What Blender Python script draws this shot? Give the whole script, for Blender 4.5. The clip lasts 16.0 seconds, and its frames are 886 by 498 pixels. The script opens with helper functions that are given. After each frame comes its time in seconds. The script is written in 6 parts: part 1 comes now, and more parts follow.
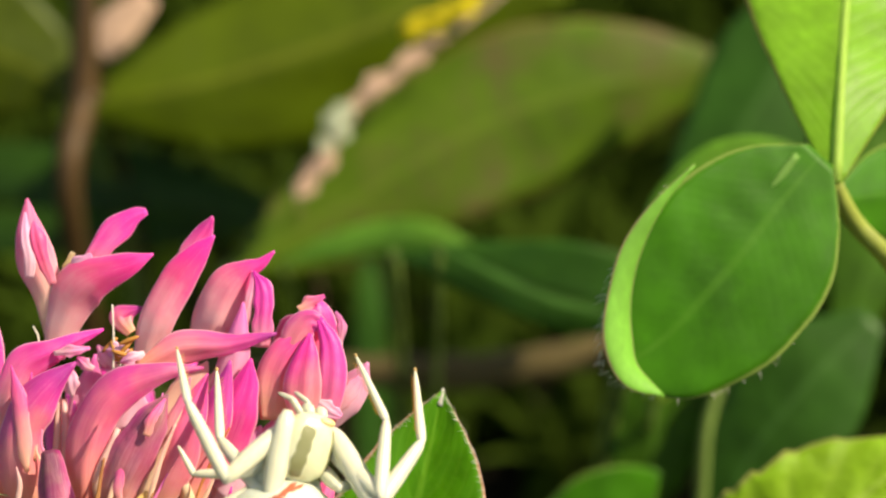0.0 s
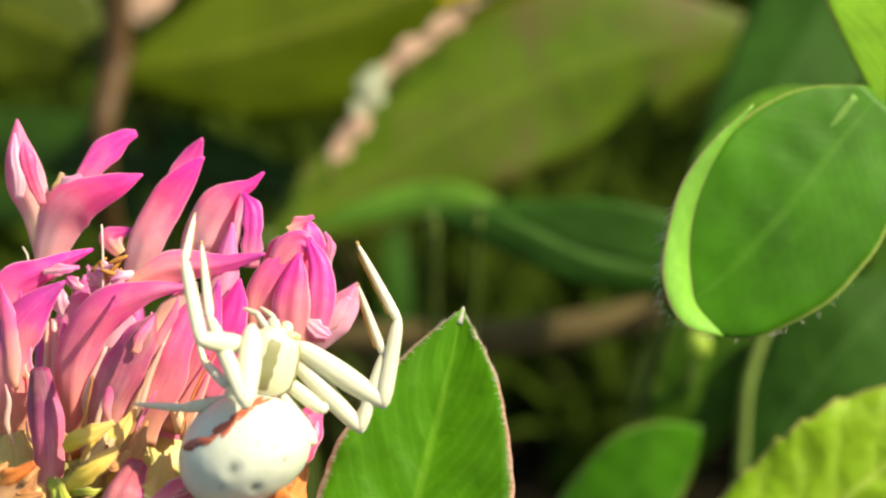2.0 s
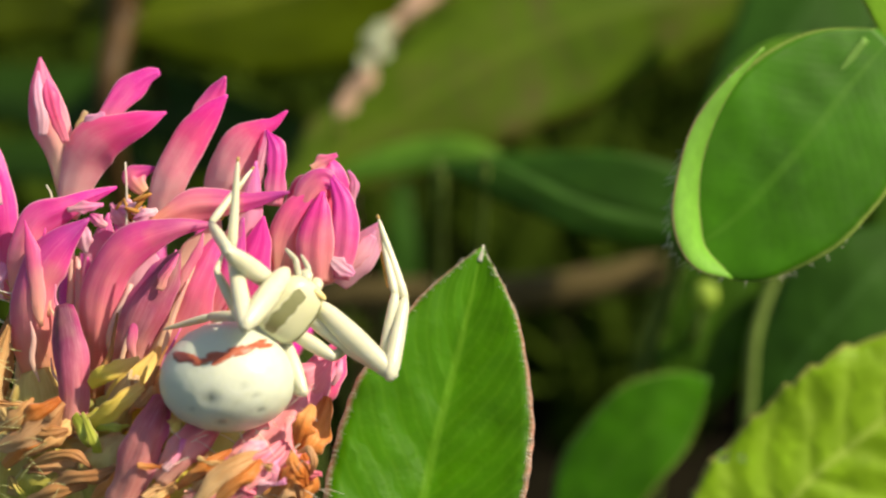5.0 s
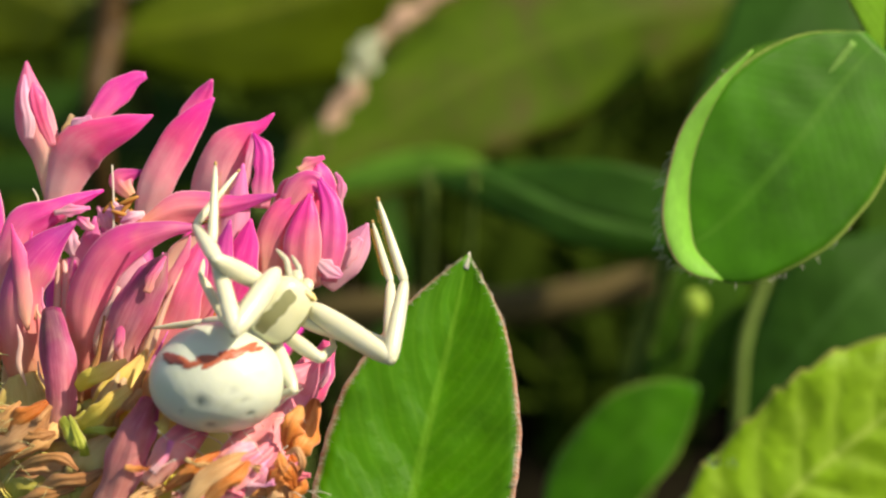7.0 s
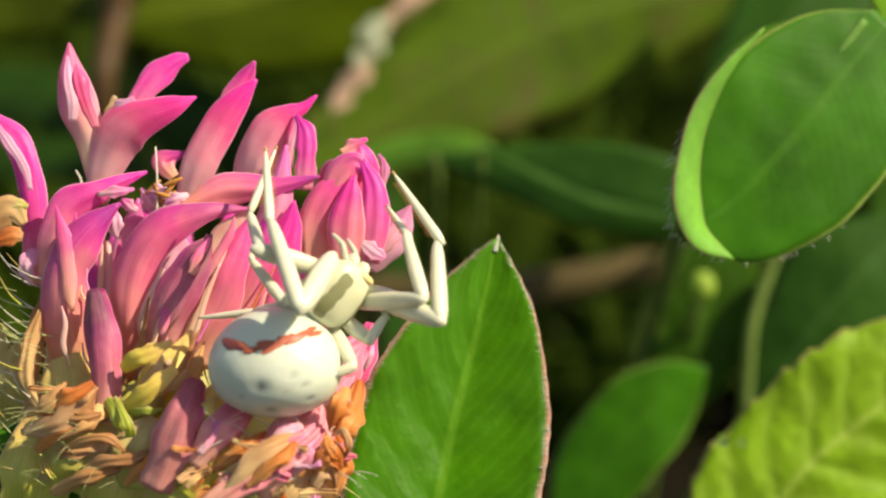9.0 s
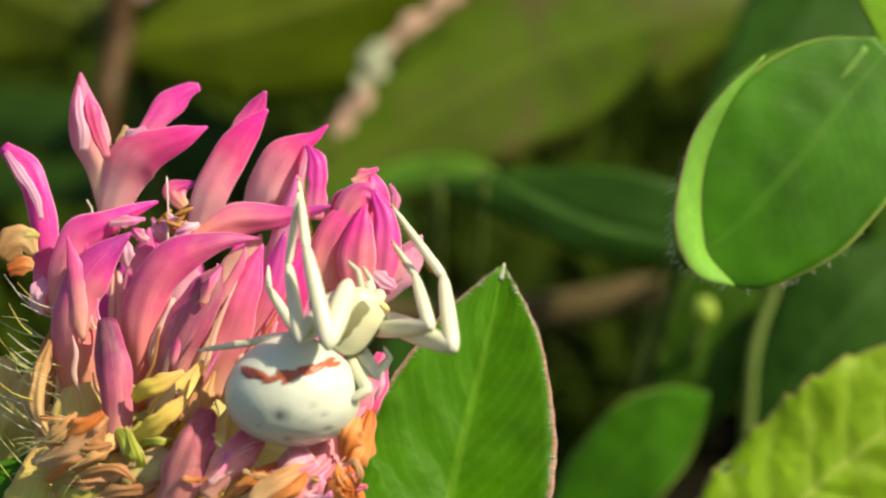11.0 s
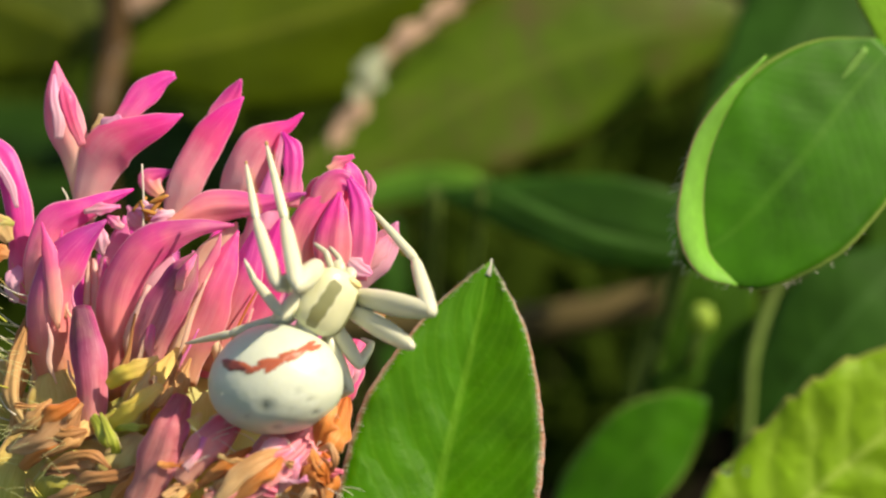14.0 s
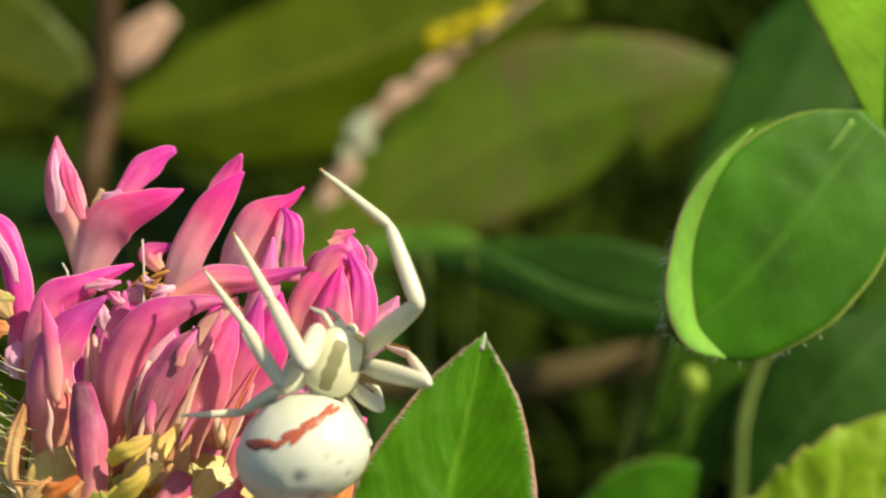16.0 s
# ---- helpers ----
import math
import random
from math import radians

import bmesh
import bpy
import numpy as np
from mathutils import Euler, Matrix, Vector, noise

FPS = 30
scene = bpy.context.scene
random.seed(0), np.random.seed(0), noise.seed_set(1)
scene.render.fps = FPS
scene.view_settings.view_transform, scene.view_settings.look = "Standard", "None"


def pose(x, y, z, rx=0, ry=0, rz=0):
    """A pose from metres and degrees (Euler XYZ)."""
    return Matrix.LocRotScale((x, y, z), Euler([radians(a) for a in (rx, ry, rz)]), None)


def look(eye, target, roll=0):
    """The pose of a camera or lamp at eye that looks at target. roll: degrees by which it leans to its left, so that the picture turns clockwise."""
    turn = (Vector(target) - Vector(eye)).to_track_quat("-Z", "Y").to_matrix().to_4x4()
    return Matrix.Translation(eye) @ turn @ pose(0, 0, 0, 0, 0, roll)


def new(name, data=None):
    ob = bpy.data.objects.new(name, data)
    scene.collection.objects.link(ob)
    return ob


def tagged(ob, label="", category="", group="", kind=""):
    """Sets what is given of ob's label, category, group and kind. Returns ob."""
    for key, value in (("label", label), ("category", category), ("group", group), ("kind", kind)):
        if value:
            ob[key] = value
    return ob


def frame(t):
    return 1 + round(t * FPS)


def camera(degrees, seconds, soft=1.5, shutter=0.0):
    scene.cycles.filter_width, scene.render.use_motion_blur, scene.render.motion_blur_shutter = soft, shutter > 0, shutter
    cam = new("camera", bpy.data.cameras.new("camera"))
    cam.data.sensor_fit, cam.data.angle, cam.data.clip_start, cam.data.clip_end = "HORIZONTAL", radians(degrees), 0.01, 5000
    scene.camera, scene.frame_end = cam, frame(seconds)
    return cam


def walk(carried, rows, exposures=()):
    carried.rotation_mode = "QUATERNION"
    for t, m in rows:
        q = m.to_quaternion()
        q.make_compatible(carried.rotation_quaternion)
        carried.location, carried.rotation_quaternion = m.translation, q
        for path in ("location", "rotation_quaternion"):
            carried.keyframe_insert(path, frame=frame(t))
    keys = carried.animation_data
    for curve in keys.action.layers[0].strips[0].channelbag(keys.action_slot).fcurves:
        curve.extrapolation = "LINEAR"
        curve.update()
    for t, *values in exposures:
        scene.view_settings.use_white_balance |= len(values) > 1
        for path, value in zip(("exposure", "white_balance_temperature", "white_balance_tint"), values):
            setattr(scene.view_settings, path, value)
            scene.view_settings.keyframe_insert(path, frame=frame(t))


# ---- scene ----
# A crab spider on a red clover head in a summer meadow. Places are given in
# millimetres in a leaning frame: u to the side, v up the slope, w away.
EYE = Vector((0.0, -0.06, 0.14))
SIDE = Vector((1, 0, 0))
RISE = Vector((0, math.sin(radians(30)), math.cos(radians(30))))
AWAY = Vector((0, math.cos(radians(30)), -math.sin(radians(30))))


def at(u, v, w):
    return EYE + (SIDE * u + RISE * v + AWAY * w) * 0.001


# ---- camera and its way ----
cam = camera(30, 16.0, soft=2.2)
cam.data.dof.use_dof = True
cam.data.dof.focus_distance = 0.0702
cam.data.dof.aperture_fstop = 38.0
walk(cam, [
    (0, look(at(3.80, 4.81, 0.00), at(4.87, 5.87, 72.00))),
    (0.5, look(at(3.92, 4.81, 0.00), at(5.06, 6.17, 72.00))),
    (1, look(at(3.80, 4.70, 0.00), at(4.75, 6.07, 72.00))),
    (1.5, look(at(3.97, 4.87, 0.00), at(4.89, 6.52, 72.00))),
    (2, look(at(1.29, 2.35, 0.00), at(2.12, 3.07, 72.00))),
    (2.5, look(at(-0.88, 1.27, 0.00), at(-1.34, 0.62, 72.00))),
    (3, look(at(-0.37, 1.10, 0.00), at(-0.70, 0.04, 72.00))),
    (3.5, look(at(0.03, 0.87, 0.00), at(-0.04, 0.00, 72.00))),
    (4, look(at(0.43, 0.64, 0.00), at(0.98, -0.12, 72.00))),
    (4.5, look(at(0.72, 0.98, 0.00), at(1.42, 0.02, 72.00))),
    (4.7, look(at(1.00, 1.21, 0.00), at(1.64, 0.34, 72.00))),
    (7, look(at(0.77, 0.30, 0.00), at(2.06, 0.58, 72.00))),
    (7.5, look(at(0.89, 0.35, 0.00), at(2.12, 0.80, 72.00))),
    (8, look(at(0.66, 0.01, 0.00), at(1.75, 0.06, 72.00))),
    (8.5, look(at(0.37, -0.16, 0.00), at(1.46, -0.13, 72.00))),
    (8.7, look(at(0.37, -0.10, 0.00), at(1.55, -0.38, 72.00))),
    (10.8, look(at(0.37, -0.33, 0.00), at(1.53, -0.03, 72.00))),
    (11, look(at(0.43, 0.07, 0.00), at(1.52, 0.78, 72.00))),
    (11.5, look(at(0.15, 0.47, 0.00), at(1.58, 1.40, 72.00))),
    (12, look(at(-0.37, 0.35, 0.00), at(1.14, 1.16, 72.00))),
    (12.5, look(at(-0.54, -0.05, 0.00), at(0.73, 0.62, 72.00))),
    (13, look(at(-0.60, -0.33, 0.00), at(0.49, 0.53, 72.00))),
    (13.5, look(at(-0.43, -0.62, 0.00), at(1.14, 0.97, 72.00))),
    (14, look(at(-0.25, -0.85, 0.00), at(1.34, 0.76, 72.00))),
    (14.5, look(at(-0.31, -0.73, 0.00), at(1.46, 0.91, 72.00))),
    (15, look(at(-0.65, -0.50, 0.00), at(0.84, 1.89, 72.00))),
    (15.5, look(at(-0.31, -0.10, 0.00), at(1.60, 2.88, 72.00))),
    (16, look(at(-0.03, 0.47, 0.00), at(1.92, 4.05, 72.00))),
], exposures=[(0, 0.6, 8400, 10), (2.3, 0.82, 8400, 10), (3.3, 0.6, 8400, 10), (4.5, 0.34, 8400, 10), (7, 0.42, 8400, 10), (16, 0.36, 8400, 10)])

# ---- light ----
SUN_WAY = (SIDE * 0.66 + RISE * 0.60 - AWAY * 0.45).normalized()
world = bpy.data.worlds.new("sky")
scene.world = world
world.use_nodes = True
sky = world.node_tree.nodes.new("ShaderNodeTexSky")
sky.sky_type, sky.sun_disc = "NISHITA", False
sky.sun_elevation = math.asin(SUN_WAY.z)
sky.sun_rotation = math.atan2(SUN_WAY.x, SUN_WAY.y)
back = world.node_tree.nodes["Background"]
world.node_tree.links.new(sky.outputs[0], back.inputs[0])
back.inputs[1].default_value = 0.115
sun = new("sun", bpy.data.lights.new("sun", "SUN"))
sun.data.energy, sun.data.angle, sun.data.color = 5.0, radians(0.5), (1.0, 0.95, 0.86)
sun.matrix_world = look(SUN_WAY * 2, (0, 0, 0))


# ---- materials ----
def shader(name):
    m = bpy.data.materials.new(name)
    m.use_nodes = True
    t = m.node_tree
    return m, t, t.nodes["Principled BSDF"], t.nodes["Material Output"]


def add(t, kind, **values):
    n = t.nodes.new(kind)
    for k, v in values.items():
        if k in n.inputs:
            n.inputs[k].default_value = v
    return n


def ramp(t, fac, stops):
    r = t.nodes.new("ShaderNodeValToRGB")
    el = r.color_ramp.elements
    while len(el) < len(stops):
        el.new(0.5)
    for e, (p, c) in zip(el, stops):
        e.position, e.color = p, (*c, 1)
    t.links.new(fac, r.inputs[0])
    return r.outputs[0]


def grain(t, scale, detail=4.0, rough=0.6):
    co = t.nodes.new("ShaderNodeTexCoord")
    n = add(t, "ShaderNodeTexNoise", Scale=scale, Detail=detail, Roughness=rough)
    t.links.new(co.outputs["Object"], n.inputs["Vector"])
    return n.outputs["Fac"]


def maths(t, op, a, b=None):
    n = t.nodes.new("ShaderNodeMath")
    n.operation = op
    for i, v in enumerate((a, b)):
        if v is None:
            continue
        if hasattr(v, "links"):
            t.links.new(v, n.inputs[i])
        else:
            n.inputs[i].default_value = v
    return n.outputs[0]


def mixed(t, fac, a, b, how="MIX"):
    n = t.nodes.new("ShaderNodeMix")
    n.data_type, n.blend_type = "RGBA", how
    for i, v in ((0, fac), (6, a), (7, b)):
        if hasattr(v, "links"):
            t.links.new(v, n.inputs[i])
        else:
            n.inputs[i].default_value = v if i == 0 else (*v, 1)
    return n.outputs[2]


def bump(t, p, height, strength, distance):
    b = add(t, "ShaderNodeBump", Strength=strength, Distance=distance)
    t.links.new(height, b.inputs["Height"])
    t.links.new(b.outputs[0], p.inputs["Normal"])
    return b


def thin(t, p, out, color, share, normal=None):
    """Light shines through a thin petal or leaf."""
    tr = t.nodes.new("ShaderNodeBsdfTranslucent")
    t.links.new(color, tr.inputs[0])
    mx = t.nodes.new("ShaderNodeMixShader")
    mx.inputs[0].default_value = share
    t.links.new(p.outputs[0], mx.inputs[1])
    t.links.new(tr.outputs[0], mx.inputs[2])
    t.links.new(mx.outputs[0], out.inputs[0])


def along(t):
    uv = t.nodes.new("ShaderNodeUVMap")
    uv.uv_map = "grow"
    s = t.nodes.new("ShaderNodeSeparateXYZ")
    t.links.new(uv.outputs[0], s.inputs[0])
    return s.outputs[0], s.outputs[1]


def petal_stuff(name, stops, share=0.38, rough=0.40, streak=0.16, blotch=0.3, rim_share=0.6, rim_color=(0.86, 0.05, 0.44), bloom=0.55, crease=0.22, edge=0.6, flank=0.0, flank_color=(0.42, 0.05, 0.36), vein=(0.9, 0.45, 0.62), sheen=(0.97, 0.56, 0.66), stain=(0.9, 0.42, 0.7)):
    """Pigment runs from the pale claw to the coloured tip, with fine lengthwise streaks."""
    m, t, p, out = shader(name)
    u, v = along(t)
    n = grain(t, 420)
    vv = maths(t, "ADD", v, maths(t, "MULTIPLY", maths(t, "SUBTRACT", n, 0.5), 0.5))
    col = ramp(t, vv, stops)
    comb = t.nodes.new("ShaderNodeCombineXYZ")
    t.links.new(maths(t, "MULTIPLY", u, 14.0), comb.inputs[0])
    t.links.new(maths(t, "MULTIPLY", v, 1.6), comb.inputs[1])
    st = add(t, "ShaderNodeTexNoise", Scale=2.2, Detail=4.0, Roughness=0.65)
    t.links.new(comb.outputs[0], st.inputs["Vector"])
    dark = ramp(t, st.outputs["Fac"], [(0.3, vein), (0.62, (1, 1, 1))])
    col = mixed(t, streak * 2, col, dark, "MULTIPLY")
    light = ramp(t, st.outputs["Fac"], [(0.52, (0, 0, 0)), (0.72, (1, 1, 1))])
    col = mixed(t, maths(t, "MULTIPLY", light, 0.28), col, sheen)
    rim = maths(t, "MULTIPLY", ramp(t, maths(t, "ABSOLUTE", maths(t, "SUBTRACT", u, 0.5)), [(0.26, (0, 0, 0)), (0.5, (1, 1, 1))]), maths(t, "MULTIPLY", v, rim_share))
    col = mixed(t, rim, col, rim_color)
    blot = ramp(t, grain(t, 330, 3.0), [(0.5, (1, 1, 1)), (0.72, stain)])
    col = mixed(t, blotch, col, blot, "MULTIPLY")
    # washed-out patches
    pale = ramp(t, grain(t, 240, 4.0, 0.6), [(0.5, (0, 0, 0)), (0.7, (1, 1, 1))])
    col = mixed(t, maths(t, "MULTIPLY", pale, bloom), col, stops[0][1] if bloom < 0.5 else (0.97, 0.78, 0.80))
    if flank:
        side = maths(t, "MULTIPLY", ramp(t, maths(t, "ADD", u, maths(t, "MULTIPLY", maths(t, "SUBTRACT", n, 0.5), 0.5)), [(0.45, (0, 0, 0)), (0.95, (1, 1, 1))]), ramp(t, v, [(0.15, (0, 0, 0)), (0.5, (1, 1, 1))]))
        col = mixed(t, maths(t, "MULTIPLY", side, flank), col, flank_color)
    # no two petals alike
    info = t.nodes.new("ShaderNodeObjectInfo")
    own = ramp(t, info.outputs["Random"], [(0.0, (0.92, 0.80, 0.98)), (0.3, (1, 1, 1)), (0.7, (1, 1, 1)), (1.0, (1.0, 0.90, 0.82))])
    col = mixed(t, 0.8, col, own, "MULTIPLY")
    # the thin edge is paler: light through it, painted as a hem
    hem = ramp(t, maths(t, "ADD", maths(t, "ABSOLUTE", maths(t, "SUBTRACT", u, 0.5)), maths(t, "MULTIPLY", maths(t, "SUBTRACT", n, 0.5), 0.06)), [(0.455, (0, 0, 0)), (0.49, (1, 1, 1))])
    col = mixed(t, maths(t, "MULTIPLY", hem, edge), col, (0.96, 0.66, 0.70))
    t.links.new(col, p.inputs["Base Color"])
    p.inputs["Roughness"].default_value = rough
    p.inputs["Specular IOR Level"].default_value = 0.45
    fine = grain(t, 2600, 3.0)
    bump(t, p, maths(t, "ADD", st.outputs["Fac"], maths(t, "MULTIPLY", fine, 0.8)), crease, 0.0001 + 0.0003 * max(0, crease - 0.22))
    thin(t, p, out, col, share)
    return m


PINK = petal_stuff("petal_pink", [(0.0, (0.95, 0.60, 0.44)), (0.2, (0.96, 0.42, 0.47)), (0.45, (0.95, 0.20, 0.46)), (0.7, (0.93, 0.08, 0.47)), (1.0, (0.87, 0.03, 0.52))], bloom=0.4, flank=0.35, flank_color=(0.72, 0.03, 0.44))
TALL = petal_stuff("petal_tall", [(0.05, (0.97, 0.76, 0.73)), (0.28, (0.97, 0.48, 0.54)), (0.5, (0.96, 0.13, 0.36)), (0.75, (0.94, 0.05, 0.40)), (1.0, (0.88, 0.03, 0.52))], bloom=0.08, blotch=0.1, streak=0.1, share=0.36)
BUDDY = petal_stuff("petal_bud", [(0.15, (0.93, 0.78, 0.58)), (0.4, (0.95, 0.56, 0.62)), (0.7, (0.93, 0.28, 0.50)), (1.0, (0.90, 0.20, 0.56))], bloom=0.45, blotch=0.15, streak=0.08, share=0.38)
HOT = petal_stuff("petal_hot", [(0.0, (0.95, 0.42, 0.5)), (0.4, (0.92, 0.13, 0.34)), (1.0, (0.93, 0.18, 0.46))], bloom=0.1)
SALMON = petal_stuff("petal_salmon", [(0.0, (0.95, 0.64, 0.42)), (0.25, (0.96, 0.44, 0.45)), (0.5, (0.95, 0.27, 0.45)), (0.8, (0.94, 0.12, 0.48)), (1.0, (0.91, 0.06, 0.53))], bloom=0.4)
PALE = petal_stuff("petal_pale", [(0.0, (0.95, 0.74, 0.72)), (0.3, (0.95, 0.52, 0.64)), (0.7, (0.93, 0.32, 0.62)), (1.0, (0.90, 0.22, 0.66))], bloom=0.5)
FADED = petal_stuff("petal_faded", [(0.0, (0.95, 0.62, 0.46)), (0.35, (0.95, 0.44, 0.46)), (1.0, (0.90, 0.24, 0.42))], rim_share=0.3, rim_color=(0.8, 0.14, 0.36), bloom=0.4)
VIOLET = petal_stuff("petal_violet", [(0.0, (0.90, 0.56, 0.32)), (0.2, (0.94, 0.42, 0.39)), (0.45, (0.93, 0.26, 0.42)), (0.64, (0.85, 0.12, 0.42)), (0.82, (0.66, 0.06, 0.41)), (1.0, (0.48, 0.04, 0.39))], bloom=0.35, flank=0.4)
WHITE = petal_stuff("petal_whitish", [(0.0, (0.94, 0.70, 0.74)), (0.6, (0.94, 0.60, 0.76)), (1.0, (0.92, 0.40, 0.70))], rim_share=0.3, bloom=0.5)
MAGENTA = petal_stuff("petal_magenta", [(0.0, (0.96, 0.40, 0.53)), (0.4, (0.93, 0.09, 0.49)), (1.0, (0.85, 0.03, 0.56))], bloom=0.3)
DUSK = petal_stuff("petal_fading", [(0.0, (0.82, 0.46, 0.36)), (0.4, (0.74, 0.30, 0.30)), (0.75, (0.62, 0.18, 0.24)), (1.0, (0.46, 0.11, 0.14))], share=0.38, streak=0.35, bloom=0.4, crease=0.35, edge=0.4)
PLUM = petal_stuff("petal_plum", [(0.0, (0.84, 0.60, 0.34)), (0.3, (0.82, 0.42, 0.40)), (0.55, (0.64, 0.18, 0.32)), (0.76, (0.36, 0.07, 0.21)), (1.0, (0.20, 0.04, 0.12))], share=0.38, streak=0.3, blotch=0.6, bloom=0.35, crease=0.35, edge=0.3)
RUST = petal_stuff("petal_withered_orange", [(0.0, (0.88, 0.52, 0.20)), (0.5, (0.86, 0.34, 0.08)), (1.0, (0.72, 0.20, 0.04))], share=0.38, streak=0.35, rough=0.4, rim_share=0.3, rim_color=(0.5, 0.18, 0.05), bloom=0.3, crease=0.4, edge=0.25, vein=(0.8, 0.58, 0.42), sheen=(0.88, 0.66, 0.36), stain=(0.8, 0.58, 0.4))
BROWN = petal_stuff("petal_withered_brown", [(0.0, (0.78, 0.54, 0.24)), (0.5, (0.66, 0.36, 0.14)), (1.0, (0.50, 0.23, 0.09))], share=0.38, streak=0.3, rough=0.5, rim_share=0.35, rim_color=(0.45, 0.18, 0.06), bloom=0.3, crease=0.3, edge=0.2, vein=(0.8, 0.58, 0.42), sheen=(0.88, 0.66, 0.36), stain=(0.8, 0.58, 0.4))
TUBE = petal_stuff("floret_tube", [(0.0, (0.86, 0.74, 0.42)), (0.5, (0.93, 0.74, 0.56)), (1.0, (0.94, 0.62, 0.58))], share=0.38, rim_share=0.2, rim_color=(0.7, 0.3, 0.2), bloom=0.3)
CREAM = petal_stuff("calyx_cream", [(0.0, (0.62, 0.66, 0.16)), (0.5, (0.8, 0.7, 0.28)), (1.0, (0.84, 0.66, 0.42))], share=0.38, rim_share=0.4, rim_color=(0.4, 0.16, 0.05), bloom=0.35, crease=0.4, edge=0.15, vein=(0.8, 0.74, 0.45), sheen=(0.84, 0.76, 0.34), stain=(0.74, 0.70, 0.32))
GREEN_CALYX = petal_stuff("calyx_green", [(0.0, (0.60, 0.68, 0.10)), (0.5, (0.74, 0.70, 0.18)), (1.0, (0.82, 0.62, 0.28))], share=0.38, streak=0.3, rim_share=0.3, rim_color=(0.6, 0.28, 0.08), bloom=0.25, crease=0.3, edge=0.2, vein=(0.8, 0.74, 0.45), sheen=(0.84, 0.76, 0.34), stain=(0.74, 0.70, 0.32))
LIME = petal_stuff("calyx_lime", [(0.0, (0.46, 0.58, 0.07)), (1.0, (0.62, 0.70, 0.14))], share=0.38, rim_share=0.1, rim_color=(0.5, 0.5, 0.1), bloom=0.1, vein=(0.8, 0.74, 0.45), sheen=(0.84, 0.76, 0.34), stain=(0.74, 0.70, 0.32))
TAN = petal_stuff("petal_withered_tan", [(0.0, (0.90, 0.74, 0.38)), (0.5, (0.82, 0.56, 0.26)), (1.0, (0.66, 0.36, 0.14))], share=0.38, streak=0.3, rough=0.45, rim_share=0.35, rim_color=(0.5, 0.2, 0.07), bloom=0.35, crease=0.3, edge=0.2, vein=(0.8, 0.58, 0.42), sheen=(0.88, 0.66, 0.36), stain=(0.8, 0.58, 0.4))
GOLD = petal_stuff("calyx_gold", [(0.0, (0.88, 0.88, 0.14)), (0.5, (0.96, 0.86, 0.20)), (1.0, (0.96, 0.74, 0.30))], share=0.38, streak=0.2, rim_share=0.2, rim_color=(0.8, 0.4, 0.08), bloom=0.15, crease=0.3, edge=0.2, vein=(0.8, 0.74, 0.45), sheen=(0.84, 0.76, 0.34), stain=(0.74, 0.70, 0.32))


def leaf_stuff(name, base, vein, share=0.4, rough=0.42, ribs=13.0, lean=5.0, blotch=None, rim=None, relief=0.25, thrum=0.3, veins=0.14, swell=0.0, rim_at=0.475, mid_share=0.7, mottle=0.5):
    """A leaf with a pale midrib, side veins that lean forward, and blotches at two scales."""
    m, t, p, out = shader(name)
    u, v = along(t)
    a = maths(t, "ABSOLUTE", maths(t, "SUBTRACT", u, 0.5))
    co = grain(t, 260)
    fine = grain(t, 1900, 3.0)
    wave = maths(t, "SINE", maths(t, "MULTIPLY", maths(t, "ADD", maths(t, "SUBTRACT", v, maths(t, "MULTIPLY", a, 1.0 / lean * 2.2)), maths(t, "MULTIPLY", co, 0.09)), ribs * 6.283))
    vein_line = maths(t, "POWER", maths(t, "ADD", maths(t, "MULTIPLY", wave, 0.5), 0.5), 3.0)
    col = ramp(t, co, [(0.25, tuple(c * (1 - thrum) for c in base)), (0.75, tuple(min(1, c * (1 + thrum)) for c in base))])
    if blotch:
        big = grain(t, 140, 5.0, 0.7)
        col = mixed(t, ramp(t, big, [(0.45, (0, 0, 0)), (0.65, (1, 1, 1))]), col, blotch)
    col = mixed(t, maths(t, "MULTIPLY", vein_line, veins), col, vein)
    col = mixed(t, mottle, col, ramp(t, fine, [(0.3, (0.72, 0.72, 0.72)), (0.7, (1, 1, 1))]), "MULTIPLY")
    mid = ramp(t, a, [(0.012, (1, 1, 1)), (0.035, (0, 0, 0))])
    col = mixed(t, maths(t, "MULTIPLY", mid, mid_share), col, vein)
    if rim:
        edge = ramp(t, maths(t, "ADD", a, maths(t, "MULTIPLY", maths(t, "SUBTRACT", fine, 0.5), 0.02)), [(rim_at, (0, 0, 0)), (0.492, (1, 1, 1))])
        col = mixed(t, edge, col, rim)
    t.links.new(col, p.inputs["Base Color"])
    p.inputs["Roughness"].default_value = rough
    p.inputs["Specular IOR Level"].default_value = 0.22
    h = maths(t, "ADD", maths(t, "MULTIPLY", vein_line, -0.7), maths(t, "MULTIPLY", fine, 0.6))
    b = bump(t, p, h, relief, 0.0002)
    if swell:
        sw = add(t, "ShaderNodeBump", Strength=swell, Distance=0.0008)
        t.links.new(maths(t, "SINE", maths(t, "MULTIPLY", maths(t, "ADD", maths(t, "SUBTRACT", v, maths(t, "MULTIPLY", a, 0.5)), maths(t, "MULTIPLY", co, 0.25)), 44.0)), sw.inputs["Height"])
        t.links.new(sw.outputs[0], b.inputs["Normal"])
    thin(t, p, out, col, share)
    return m


